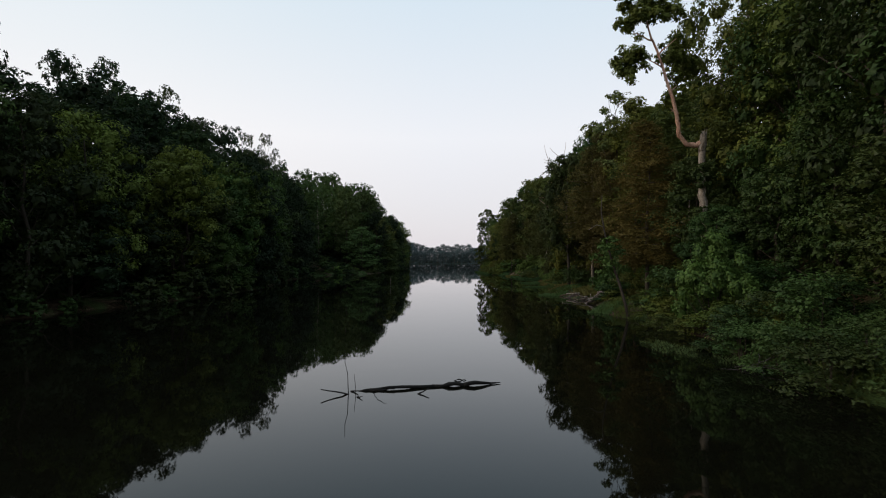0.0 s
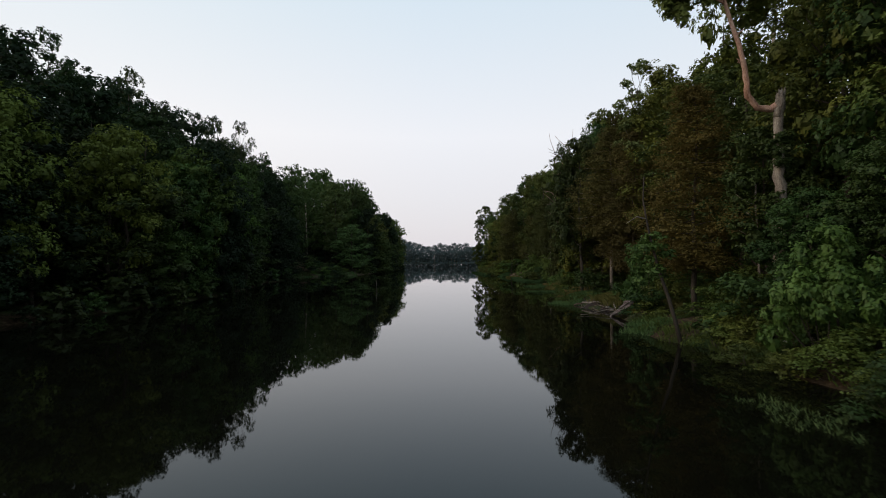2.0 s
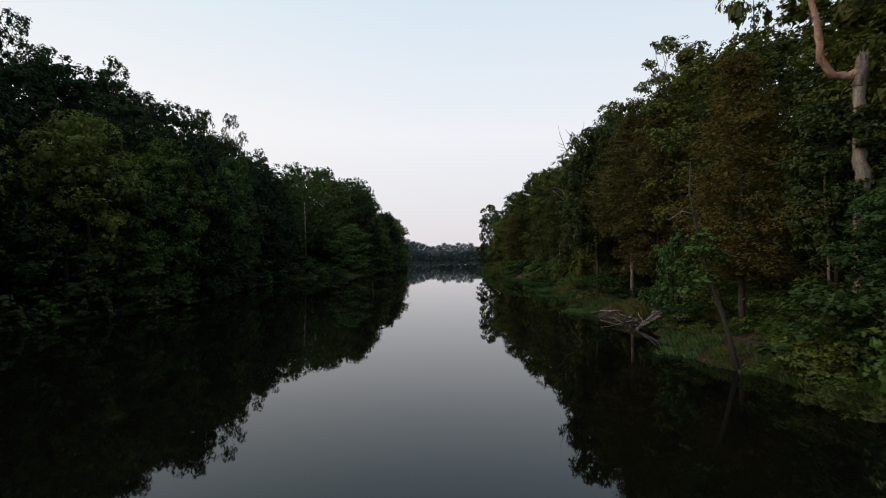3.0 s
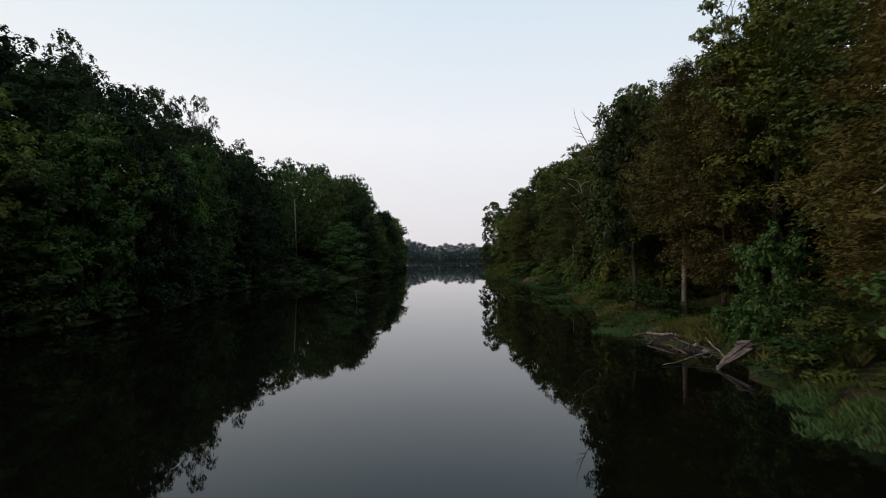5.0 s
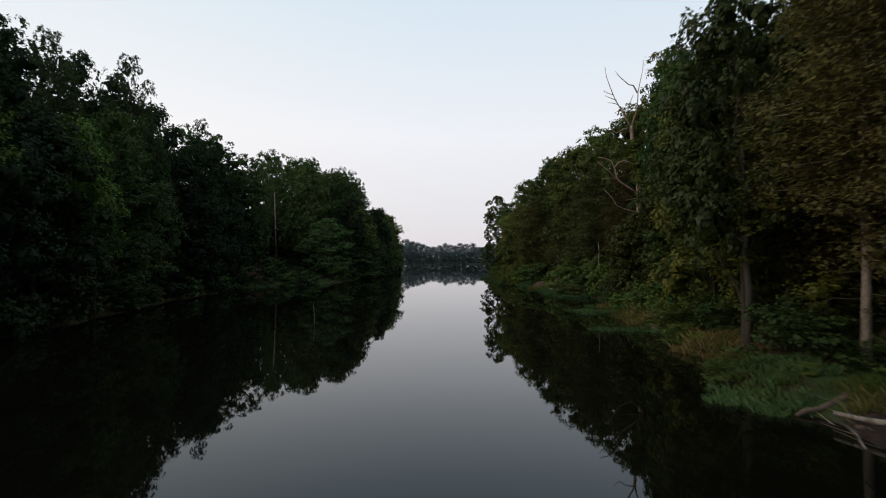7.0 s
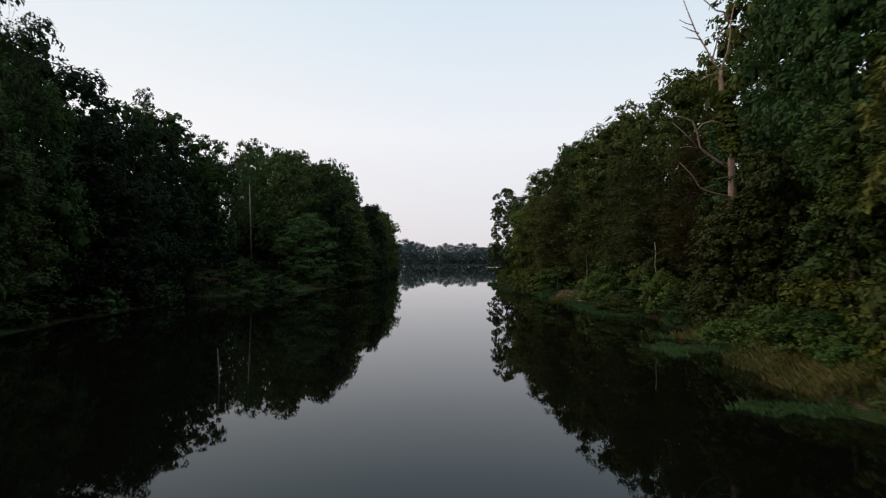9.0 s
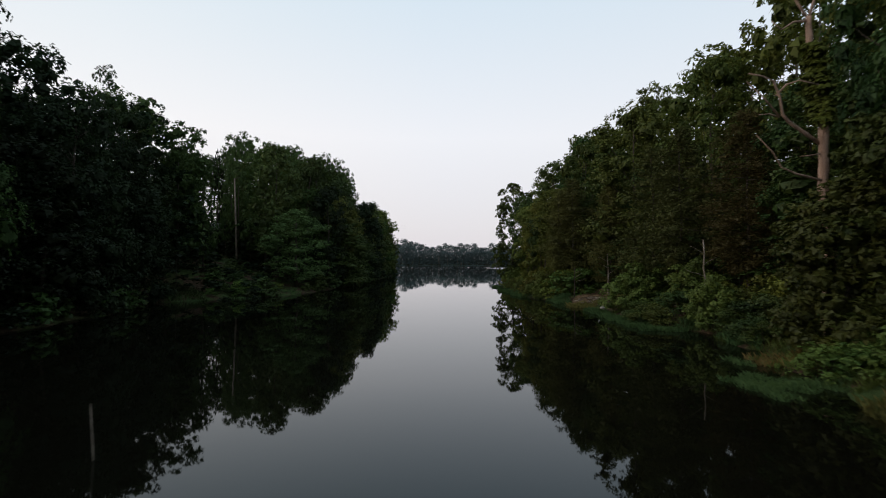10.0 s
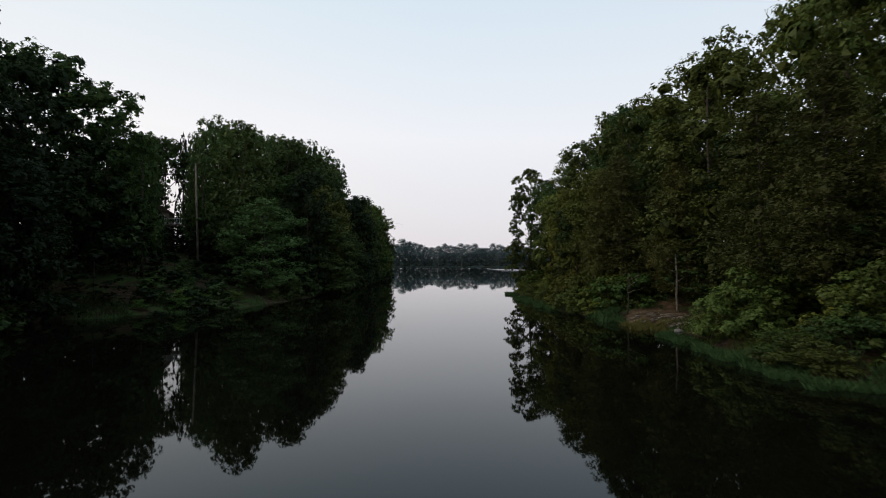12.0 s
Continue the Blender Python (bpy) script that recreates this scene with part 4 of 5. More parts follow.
shrub_row(1, 0.6, 1.9, SHRUBS, 112, 150, 311, 1.0, 2.2)
shrub_row(1, 2.4, 2.2, SHRUBS, 112, 154, 312, 1.8, 3.6)
shrub_row(1, 4.4, 2.8, SHRUBS[::2], 62, 158, 313, 2.0, 3.6)
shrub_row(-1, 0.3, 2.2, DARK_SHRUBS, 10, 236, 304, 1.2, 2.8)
FERN = [bush(261, LEAF_LUSH, "bright yellow-green leafy plant by the shaded shore", leaves=1500, size=0.16)]
for x, y, h in ((-23.6, 122.6, 1.5), (-22.4, 125.6, 1.2), (-20.6, 128.6, 1.4), (-26.0, 120.5, 1.2), (-24.5, 125.0, 1.7)):
    plant(FERN, rng, x, y, h, h * 0.7, 2.6, 1.8)

for x, y, h in ((15.4, 70.4, 1.5), (15.9, 72.2, 1.9), (15.6, 74.2, 1.6), (16.4, 75.6, 2.1), (17.0, 73.4, 2.3), (16.6, 70.6, 2.0), (17.2, 77.6, 2.2), (16.2, 78.2, 1.6)):
    plant(SHRUBS[1:2], rng, x, y, h, h * 0.75, 2.6, 1.8)
TALL_SHRUB = bush(232, LEAF_LIME, "tall light green shrub in full leaf above the driftwood", leaves=9000, size=0.09, tufty=True)
BIG_SHRUB = bush(231, LEAF_CLEAR, "large fresh green shrub in full leaf by the water", leaves=9000, size=0.1, tufty=True)
# undergrowth added on the open slope below the pole to darken its ground
crng = random.Random(88)
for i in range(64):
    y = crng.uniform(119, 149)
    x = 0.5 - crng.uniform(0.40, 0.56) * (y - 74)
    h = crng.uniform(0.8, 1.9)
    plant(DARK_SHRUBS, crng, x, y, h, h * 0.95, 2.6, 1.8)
# single shrubs of note
for x, y, h, w in ((12.7, 25.0, 4.2, 1.9), (16.8, 103.4, 3.8, 2.4), (18.9, 97.0, 3.6, 2.3), (18.0, 92.8, 3.4, 1.8)):
    plant([BIG_SHRUB], crng, x, y, h, w, 2.6, 1.8)
plant([TALL_SHRUB], crng, 14.2, 43.8, 5.1, 2.0, 2.6, 1.8)
for x, y, h, w in ((16.4, 34.5, 8.5, 2.6), (15.0, 29.6, 5.6, 1.9), (17.0, 27.5, 7.0, 2.2)):
    plant(RIGHT_EDGE[1:2], crng, x, y, h, w)
YOUNG_TREE = broadleaf(150, LEAF_OLIVE, "bushy young olive tree under the dead one", base=0.04, leaves=15000, size=0.17, tall=7.5, wide=2.8, trunk_r=0.09, low_wide=True, lump=1.15)
for x, y, h, w in ((17.3, 81.0, 7.3, 2.7), (19.9, 80.6, 9.6, 3.0)):
    plant([YOUNG_TREE], crng, x, y, h, w, 7.5, 2.8)
for x, y, h, w in ((19.8, 75.4, 16.0, 3.4), (22.4, 83.0, 20.5, 3.4)):
    plant(RIGHT_EDGE_B[3:], crng, x, y, h, w)


# ---- sedge and grass: many thin blades ----
def blades(name, label, material, patches, seed, tall, per=70, kind="stuff"):
    """Arching three-sided blades scattered over ellipses given as x, y, half-width, half-length."""
    rs = np.random.RandomState(seed)
    vs = []
    for x, y, a, b in patches:
        n = int(per * a * b * 3.14)
        r, w = np.sqrt(rs.rand(n)), rs.rand(n) * 6.283
        keep = np.sin(x + 5 * w) * 0.25 + 0.85 > r
        px, py = x + a * r * np.cos(w), y + b * r * np.sin(w)
        for qx, qy in zip(px[keep], py[keep]):
            z = max(ground_z(qx, qy), -0.12)
            h = tall * rs.uniform(0.45, 1.2)
            g = rs.rand() * 6.283
            lean = rs.uniform(0.1, 0.75) * h
            dx, dy = math.cos(g), math.sin(g)
            e = (0.006 + 0.005 * rs.rand()) * (1 if y < 300 else 6)
            vs.append(((qx - dy * e, qy + dx * e, z), (qx + dy * e, qy - dx * e, z),
                       (qx + dx * lean * 0.35 + dy * e * 0.8, qy + dy * lean * 0.35 - dx * e * 0.8, z + h * 0.62),
                       (qx + dx * lean, qy + dy * lean, z + h * 0.92)))
    v = np.array(vs).reshape(-1, 3)
    return tagged(new(name, fast_mesh(name, v, np.arange(len(v)).reshape(-1, 4), material)), label, "grass", kind=kind)


SEDGE_R = ((10.6, 34.8, 1.3, 1.3), (11.1, 37.3, 0.7, 1.0), (10.6, 51.8, 1.4, 1.7), (12.6, 53.6, 1.6, 1.6),
           (11.2, 67.5, 1.3, 0.9), (12.5, 67.2, 0.9, 0.8), (13.0, 78.6, 1.6, 1.7), (12.3, 77.6, 0.7, 1.7), (14.8, 78.3, 1.1, 1.1), (14.2, 82.8, 0.5, 1.2))
SEDGE_R2 = ((17.0, 88.0, 0.5, 2.4), (15.9, 93.7, 2.4, 0.8), (14.4, 96.4, 1.1, 2.2), (14.2, 100.6, 1.0, 2.6), (14.2, 105.6, 0.9, 3.0), (13.4, 117.5, 1.2, 3.6), (10.6, 128.0, 1.1, 5.0), (9.7, 138.0, 1.0, 5.0), (9.6, 148.0, 0.8, 3.0))
blades("sedge", "bright green sedge growing out of the shallows", SEDGE, SEDGE_R, 401, 0.3, 280)
blades("sedge", "sparse low sedge standing in the shallows", SEDGE, ((8.7, 20.8, 0.9, 2.0), (9.8, 18.0, 0.7, 1.2)), 411, 0.24, 150)
blades("sedge", "green sedge fringe along the bank", SEDGE, SEDGE_R2, 402, 0.42, 260)
blades("sedge", "low green sedge strip under the shaded bank", SEDGE, ((-19.5, 130.0, 1.2, 3.0), (-22.5, 122.5, 1.6, 2.4), (-27.5, 117.0, 2.2, 1.4), (-26.4, 84.0, 1.0, 5.0)), 403, 0.4, 50)
blades("grass", "short green grass and weeds along the waterline", LEAF_MID, tuple((right_shore(y) + 0.6, y, 0.9, 1.6) for y in range(2, 112, 3) if not 39 < y < 51) + ((14.2, 49.4, 1.8, 2.6), (13.4, 50.6, 1.4, 1.2), (14.4, 45.0, 0.9, 3.6)), 407, 0.34, 110)
blades("grass", "yellow-green grass hanging over the eroded bank", LEAF_LIME, ((13.6, 46.8, 0.7, 3.4), (13.1, 60.5, 0.5, 3.0), (14.7, 70.6, 0.8, 4.2), (15.6, 82.4, 0.7, 1.8)), 408, 0.32, 170)
blades("dry_grass", "straw-coloured dry grass on the open bank", DRYGRASS, ((13.2, 59.2, 1.5, 3.2), (14.9, 73.4, 1.0, 2.0), (14.4, 69.6, 1.4, 3.0), (15.6, 82.6, 1.0, 1.6)), 404, 0.42, 120)
blades("grass", "yellowish olive grass on the open bank", GRASS_OLIVE, ((12.35, 47.4, 0.4, 1.7), (12.75, 46.2, 0.35, 1.2), (12.5, 49.5, 0.6, 1.2), (13.1, 48.2, 0.7, 1.5), (13.7, 46.9, 0.7, 1.5), (14.0, 45.8, 0.6, 1.2), (13.6, 47.6, 1.6, 3.0), (14.9, 71.5, 1.8, 4.8), (14.2, 69.5, 0.9, 3.4), (13.5, 42.0, 1.6, 3.4), (14.5, 111.5, 1.6, 2.6)), 405, 0.45, 130)
blades("grass", "dark weeds and grass on the shaded bank", LEAF_HALF_SHADE, ((-28.5, 119.0, 3.0, 3.0), (-25.0, 124.0, 3.0, 3.0), (-23.0, 129.0, 2.5, 3.0)), 409, 0.5, 60)
# far marsh takes the same haze-tinted colour
blades("sedge", "pale marsh grass along the far lake shore", FAR_HAZE_LEAF, tuple((x, 482.5, 12, 1.8) for x in range(-76, 120, 20)), 406, 0.9, 10)


# ---- single trees with bare wood ----
def forked_tree():
    """A grey trunk broken at a fork; from it a bare reddish limb swings out and climbs into the last of the crown."""
    rng = random.Random(8)
    z0 = ground_z(15.3, 31.7)
    tree = thing("tree", "broken grey trunk with a bare reddish limb rising", "tree", m=Matrix.Translation((15.3, 31.7, z0)))
    t = Tubes()
    t.limb(bent((0, 0, -0.5), (0, 0, 10.2 - z0), rng, 0.06, 26), taper(0.27, 0.19, 26), 12, 0.12, rng)
    t.limb([(0, 0, 9.8 - z0), (0.06, 0, 10.2 - z0), (0.1, 0, 10.5 - z0), (0.14, 0.03, 10.8 - z0), (0.17, 0.05, 11.0 - z0)], [0.18, 0.2, 0.21, 0.18, 0.07], 12, 0.25, rng)
    for a in range(7):
        w = a * 0.9
        t.limb([(0.12 + 0.12 * math.cos(w), 0.12 * math.sin(w), 10.6 - z0), (0.15 + 0.17 * math.cos(w), 0.17 * math.sin(w), 11.0 + rng.uniform(-0.1, 0.25) - z0)], [0.07, 0.008], 5, 0.2, rng)
    part("trunk", t.mesh("trunk", BARK_PALE), tree)
    t = Tubes()
    line = [(0.1, 10.45), (-0.3, 10.2), (-0.85, 10.25), (-1.3, 10.75), (-1.5, 11.8), (-1.75, 12.9), (-2.1, 14.2), (-2.55, 15.8), (-3.0, 16.9), (-3.3, 18.2)]
    fine = []
    for k in range(len(line) - 1):
        for g in range(4):
            u = g / 4
            fine.append((line[k][0] + (line[k + 1][0] - line[k][0]) * u + rng.uniform(-0.03, 0.03), 0.12 * math.sin(k + u), line[k][1] + (line[k + 1][1] - line[k][1]) * u - z0))
    t.limb(fine, taper(0.165, 0.045, len(fine)), 10, 0.16, rng)
    part("bare_limb", t.mesh("bare_limb", BARK_RED), tree, "reddish barkless limb")
    for z, dx, dz in ((12.1, -0.35, 0.2), (13.3, 0.5, 0.5), (14.8, -0.9, 0.6), (15.6, 1.0, 0.9), (16.4, -1.2, 0.5)):
        x = float(np.interp(z, [p[1] for p in line[3:]], [p[0] for p in line[3:]]))
        t = Tubes()
        t.limb(bent((x, 0, z - z0), (x + dx, rng.uniform(-0.4, 0.4), z + dz - z0), rng, 0.05, 5), taper(0.055, 0.015, 5), 6, 0.1, rng)
        part("branch", t.mesh("branch", BARK_RED), tree)
    rs = np.random.RandomState(9)
    cs = [(-4.2, 0, 14.6), (-3.7, 0.4, 15.4), (-4.4, -0.3, 15.2), (-4.3, 0.2, 17.2), (-3.6, -0.4, 17.6), (-2.9, 0.3, 18.3), (-3.9, 0.5, 18.6), (-2.2, -0.3, 17.7), (-1.8, 0.4, 18.6), (-2.8, 0, 19.4), (-4.4, 0, 19.2),
          (-1.5, 0.8, 15.6), (-0.9, 1.0, 14.4), (-1.1, 1.3, 16.6), (-0.3, 1.2, 15.4), (-1.0, 1.4, 13.0), (-0.2, 1.6, 12.0)]
    v, f = crown_arrays(rs, [(x, y, z - z0) for x, y, z in cs], [rng.uniform(0.6, 0.95) for _ in cs], 17000, 0.125, tufts=18, tuft_r=0.32, fill=0.1)
    part("crown", fast_mesh("crown", v, f, LEAF_MID), tree)
    cs = [(rng.uniform(-0.3, 0.3), rng.uniform(-0.4, 0.1), rng.choice((rng.uniform(2.0, 6.5), rng.uniform(7.6, 9.2))) - z0) for _ in range(22)]
    v, f = crown_arrays(rs, cs, [rng.uniform(0.18, 0.4) for _ in cs], 3000, 0.11, tufts=8, tuft_r=0.5)
    part("ivy", fast_mesh("ivy", v, f, LEAF_DEEP), tree)


def dead_tree():
    """A tall bleached snag with forking bare branches, its middle wrapped in ivy."""
    rng = random.Random(18)
    x0, y0 = 18.7, 83.8
    z0 = ground_z(x0, y0)
    tree = thing("tree", "tall bleached dead tree with bare branches and ivy", "tree", m=Matrix.Translation((x0, y0, z0)))
    t = Tubes()
    stem = [(0.3, 0), (0.2, 5), (0.1, 8.1), (0.05, 9.8), (-0.02, 10.5), (-0.1, 11.9), (-0.3, 13.3), (-0.5, 14.9), (-0.58, 16.0)]
    zs = [16.0 * k / 40 for k in range(41)]
    heights, radii = [z for _, z in stem], [0.28, 0.25, 0.22, 0.19, 0.22, 0.17, 0.15, 0.14, 0.12]
    t.limb([(float(np.interp(z, heights, [x for x, _ in stem])) + rng.uniform(-0.025, 0.025), 0.12 * math.sin(z), z - z0) for z in zs], [float(np.interp(z, heights, radii)) * rng.uniform(0.9, 1.1) for z in zs], 12, 0.13, rng)
    part("trunk", t.mesh("trunk", BARK_DEAD), tree)
    # two leaders, then side branches, then the low arms
    arms = ((0.085, ((-0.6, 15.9), (-1.0, 16.6), (-1.5, 17.6), (-1.95, 18.4), (-2.35, 19.5), (-2.65, 20.4), (-2.8, 21.4))),
            (0.09, ((-0.56, 15.9), (-0.38, 16.6), (-0.16, 17.2), (-0.03, 18.2), (0.0, 19.0), (0.16, 19.8), (0.4, 20.9), (0.45, 21.8))),
            (0.05, ((-1.69, 17.9), (-2.12, 18.08), (-2.56, 18.17))), (0.05, ((-1.86, 18.3), (-2.4, 18.45), (-2.95, 18.65))), (0.04, ((-2.2, 18.8), (-2.6, 18.95), (-3.0, 19.2))),
            (0.09, ((-0.02, 18.95), (-0.36, 19.6), (-0.8, 19.7), (-1.6, 20.4), (-2.0, 20.9))), (0.07, ((-1.04, 16.8), (-0.73, 17.9), (-0.37, 18.8))),
            (0.08, ((-0.68, 15.8), (-1.36, 15.7), (-1.97, 15.3), (-2.5, 15.65))),
            (0.13, ((-0.1, 10.0), (-0.9, 10.5), (-1.67, 11.0), (-2.0, 11.3), (-2.18, 12.1), (-2.5, 12.8), (-3.05, 13.0), (-3.75, 13.1))),
            (0.08, ((-2.0, 11.3), (-2.87, 12.1), (-3.8, 12.75))), (0.07, ((-2.12, 12.25), (-1.82, 12.7), (-1.4, 12.8), (-0.7, 12.5))),
            (0.06, ((-2.0, 11.25), (-2.7, 11.3), (-3.4, 11.15))), (0.08, ((0.04, 8.26), (-1.26, 8.6), (-1.95, 8.9), (-2.37, 9.6), (-3.15, 10.4))),
            (0.06, ((0.02, 9.57), (-0.73, 9.4), (-1.42, 9.3))))
    for k, (r, arm) in enumerate(arms):
        t = Tubes()
        depth = rng.uniform(-1.2, 0.2) if k > 7 else rng.uniform(-0.5, 0.5)
        pts = [(x, depth * i / len(arm), z - z0) for i, (x, z) in enumerate(arm)]
        t.limb(pts, taper(r * 0.78, max(0.018, r * 0.2), len(arm)), 7, 0.12, rng)
        part("branch", t.mesh("branch", BARK_DEAD), tree)
    rs = np.random.RandomState(19)
    cs = [(-0.2 - 0.12 * (z - 12.4) + rng.uniform(-0.25, 0.25), rng.uniform(-0.4, 0.2), z - z0) for z in (10.9 + 0.11 * q for q in range(34))]
    v, f = leaf_arrays(rs, cs, [0.42] * 34, 8000, 0.15, corners=3, tuft=0)
    part("ivy", fast_mesh("ivy", v, f, LEAF_WARM), tree)


def leaning_sapling():
    """A thin dark stem leaning out of the shallows, vines in its upper half."""
    rng = random.Random(28)
    tree = thing("tree", "thin dark leaning sapling rooted in the shallows", "tree", m=Matrix.Translation((10.9, 31.4, -0.4)))
    t = Tubes()
    t.limb([(0, 0, 0), (-0.28, 0.1, 1.3), (-0.55, 0.1, 2.3), (-0.97, 0.2, 3.6), (-1.4, 0.2, 5.4), (-1.6, 0.2, 6.6), (-1.55, 0.2, 7.6)], [0.105, 0.09, 0.08, 0.068, 0.05, 0.035, 0.018], 8, 0.1, rng)
    part("trunk", t.mesh("trunk", BARK), tree)
    t = Tubes()
    t.limb([(-1.45, 0.2, 5.75), (-1.9, 0.1, 5.85), (-2.4, 0.0, 5.55)], [0.035, 0.03, 0.012], 5)
    part("branch", t.mesh("branch", BARK_PALE), tree)
    rs = np.random.RandomState(29)
    cs = [(-1.1 + rng.uniform(-0.7, 0.9), 0.2 + rng.uniform(-0.5, 0.5), rng.uniform(3.0, 5.2)) for _ in range(12)]
    v, f = leaf_arrays(rs, cs, [rng.uniform(0.25, 0.45) for _ in cs], 900, 0.17)
    part("crown", fast_mesh("crown", v, f, LEAF_LIME), tree)


def pale_trunk(x, y, tall, r, lean, label="slender pale bare trunk among the bank trees", bark=None):
    rng = random.Random(int(x * 10 + y))
    ob = thing("tree", label, "tree", "pale slender trunks", m=Matrix.Translation((x, y, ground_z(x, y) - 0.2)))
    t = Tubes()
    t.limb(bent((0, 0, 0), (lean, 0, tall), rng, 0.07, 7), taper(r, r * 0.45, 7), 8, 0.06, rng)
    part("trunk", t.mesh("trunk", bark or BARK_PALE), ob)
    for i in range(3):
        t = Tubes()
        z = tall * (0.55 + 0.14 * i)
        s = rng.choice((-1, 1))
        t.limb(bent((lean * z / tall, 0, z), (lean + s * rng.uniform(0.6, 1.2), rng.uniform(-0.6, 0.2), z + 0.5), rng, 0.06, 4), taper(r * 0.3, 0.01, 4), 5)
        part("branch", t.mesh("branch", BARK_PALE), ob)


forked_tree()
dead_tree()
leaning_sapling()
pale_trunk(13.2, 56.6, 8.0, 0.15, -0.2, "grey-brown trunk standing over the waterside shrubs", BARK)
pale_trunk(15.6, 33.6, 6.0, 0.07, -0.2)
pale_trunk(23.4, 45.0, 19.8 - ground_z(23.4, 45.0), 0.24, 0.1, "tall bare grey dead trunk standing above the canopy")
pale_trunk(18.2, 94.2, 5.4, 0.08, -0.15)
pale_trunk(17.9, 114.4, 4.6, 0.1, -0.12)
pale_trunk(14.7, 116.0, 3.4, 0.07, 0.1, "slender grey trunk at the edge of the bank trees", BARK)
pale_trunk(13.5, 121.0, 3.2, 0.07, 0.15, "slender grey trunk at the edge of the bank trees", BARK)
pale_trunk(-24.5, 58.0, 3.6, 0.08, 0.1, "slender grey trunk under the shaded canopy", BARK)
pale_trunk(-23.0, 73.5, 4.0, 0.08, 0.2, "slender grey trunk under the shaded canopy", BARK)


# ---- wood in and by the water ----
def stick(name, label, pts, r0, r1, material, category="branch", group="driftwood on the bank", seed=1, sides=7):
    rng = random.Random(seed)
    t = Tubes()
    t.limb(pts, taper(r0, r1, len(pts)), sides, 0.12, rng)
    return tagged(new(name, t.mesh(name, material)), label, category, group)


def drift_snag():
    """A half-sunk black branch lying across the creek, with twigs and water showing through its splits."""
    rng = random.Random(38)
    ob = thing("sunken_branch", "black waterlogged branch lying half sunk in open water", "branch", m=Matrix.Translation((-0.3, 14.45, 0)))
    t = Tubes()
    t.limb([(-1.9, -0.42, -0.02), (-1.7, -0.38, 0.018), (-1.45, -0.32, 0.024), (-1.1, -0.25, 0.06), (-0.7, -0.17, 0.054), (-0.3, -0.06, 0.027), (0.05, 0.05, 0.012)], [0.03, 0.04, 0.035, 0.035, 0.045, 0.05, 0.05], 8, 0.2, rng)
    t.limb([(-1.75, -0.36, 0), (-1.5, -0.36, 0.018), (-1.2, -0.34, 0)], [0.03, 0.05, 0.03], 7, 0.2, rng)
    t.limb([(0.0, 0.04, 0.012), (0.3, 0.08, 0.018), (0.45, 0.11, 0.054), (0.6, 0.13, 0.072), (0.75, 0.14, 0.048), (0.9, 0.15, 0.018)], [0.055, 0.05, 0.06, 0.055, 0.05, 0.06], 8, 0.2, rng)
    t.limb([(0.85, 0.15, 0.018), (1.0, 0.17, 0.066), (1.15, 0.2, 0.084), (1.35, 0.26, 0.06), (1.6, 0.36, 0.03), (1.88, 0.46, 0.024)], [0.06, 0.055, 0.05, 0.045, 0.03, 0.01], 8, 0.2, rng)
    part("stem", t.mesh("stem", WETWOOD), ob)
    for a, b, r in (((-2.08, -0.72, -0.02), (-2.75, -0.95, 0.17), 0.024), ((-2.1, -0.7, -0.1), (-2.2, -0.66, 1.1), 0.012), ((-1.95, -0.6, -0.05), (-1.97, -0.6, 0.48), 0.009),
                    ((-2.08, -0.45, 0.0), (-1.87, -0.6, 0.06), 0.025), ((-1.85, -1.0, -0.02), (-1.68, -1.15, 0.05), 0.022), ((-0.36, -0.7, -0.02), (-0.05, -0.62, 0.13), 0.024),
                    ((-1.5, -0.5, 0.02), (-1.36, -0.8, 0.12), 0.012), ((-1.36, -0.8, 0.12), (-1.12, -0.85, 0.2), 0.011), ((0.48, 0.75, -0.02), (0.72, 0.8, 0.03), 0.02),
                    ((0.72, 0.8, 0.03), (0.95, 0.84, 0.0), 0.02), ((-1.5, -0.35, 0.02), (-0.95, -0.42, 0.05), 0.018)):
        t = Tubes()
        t.limb(bent(a, b, rng, 0.025, 5), taper(r, r * 0.5, 5), 6, 0.1, rng)
        part("twig", t.mesh("twig", WETWOOD), ob)


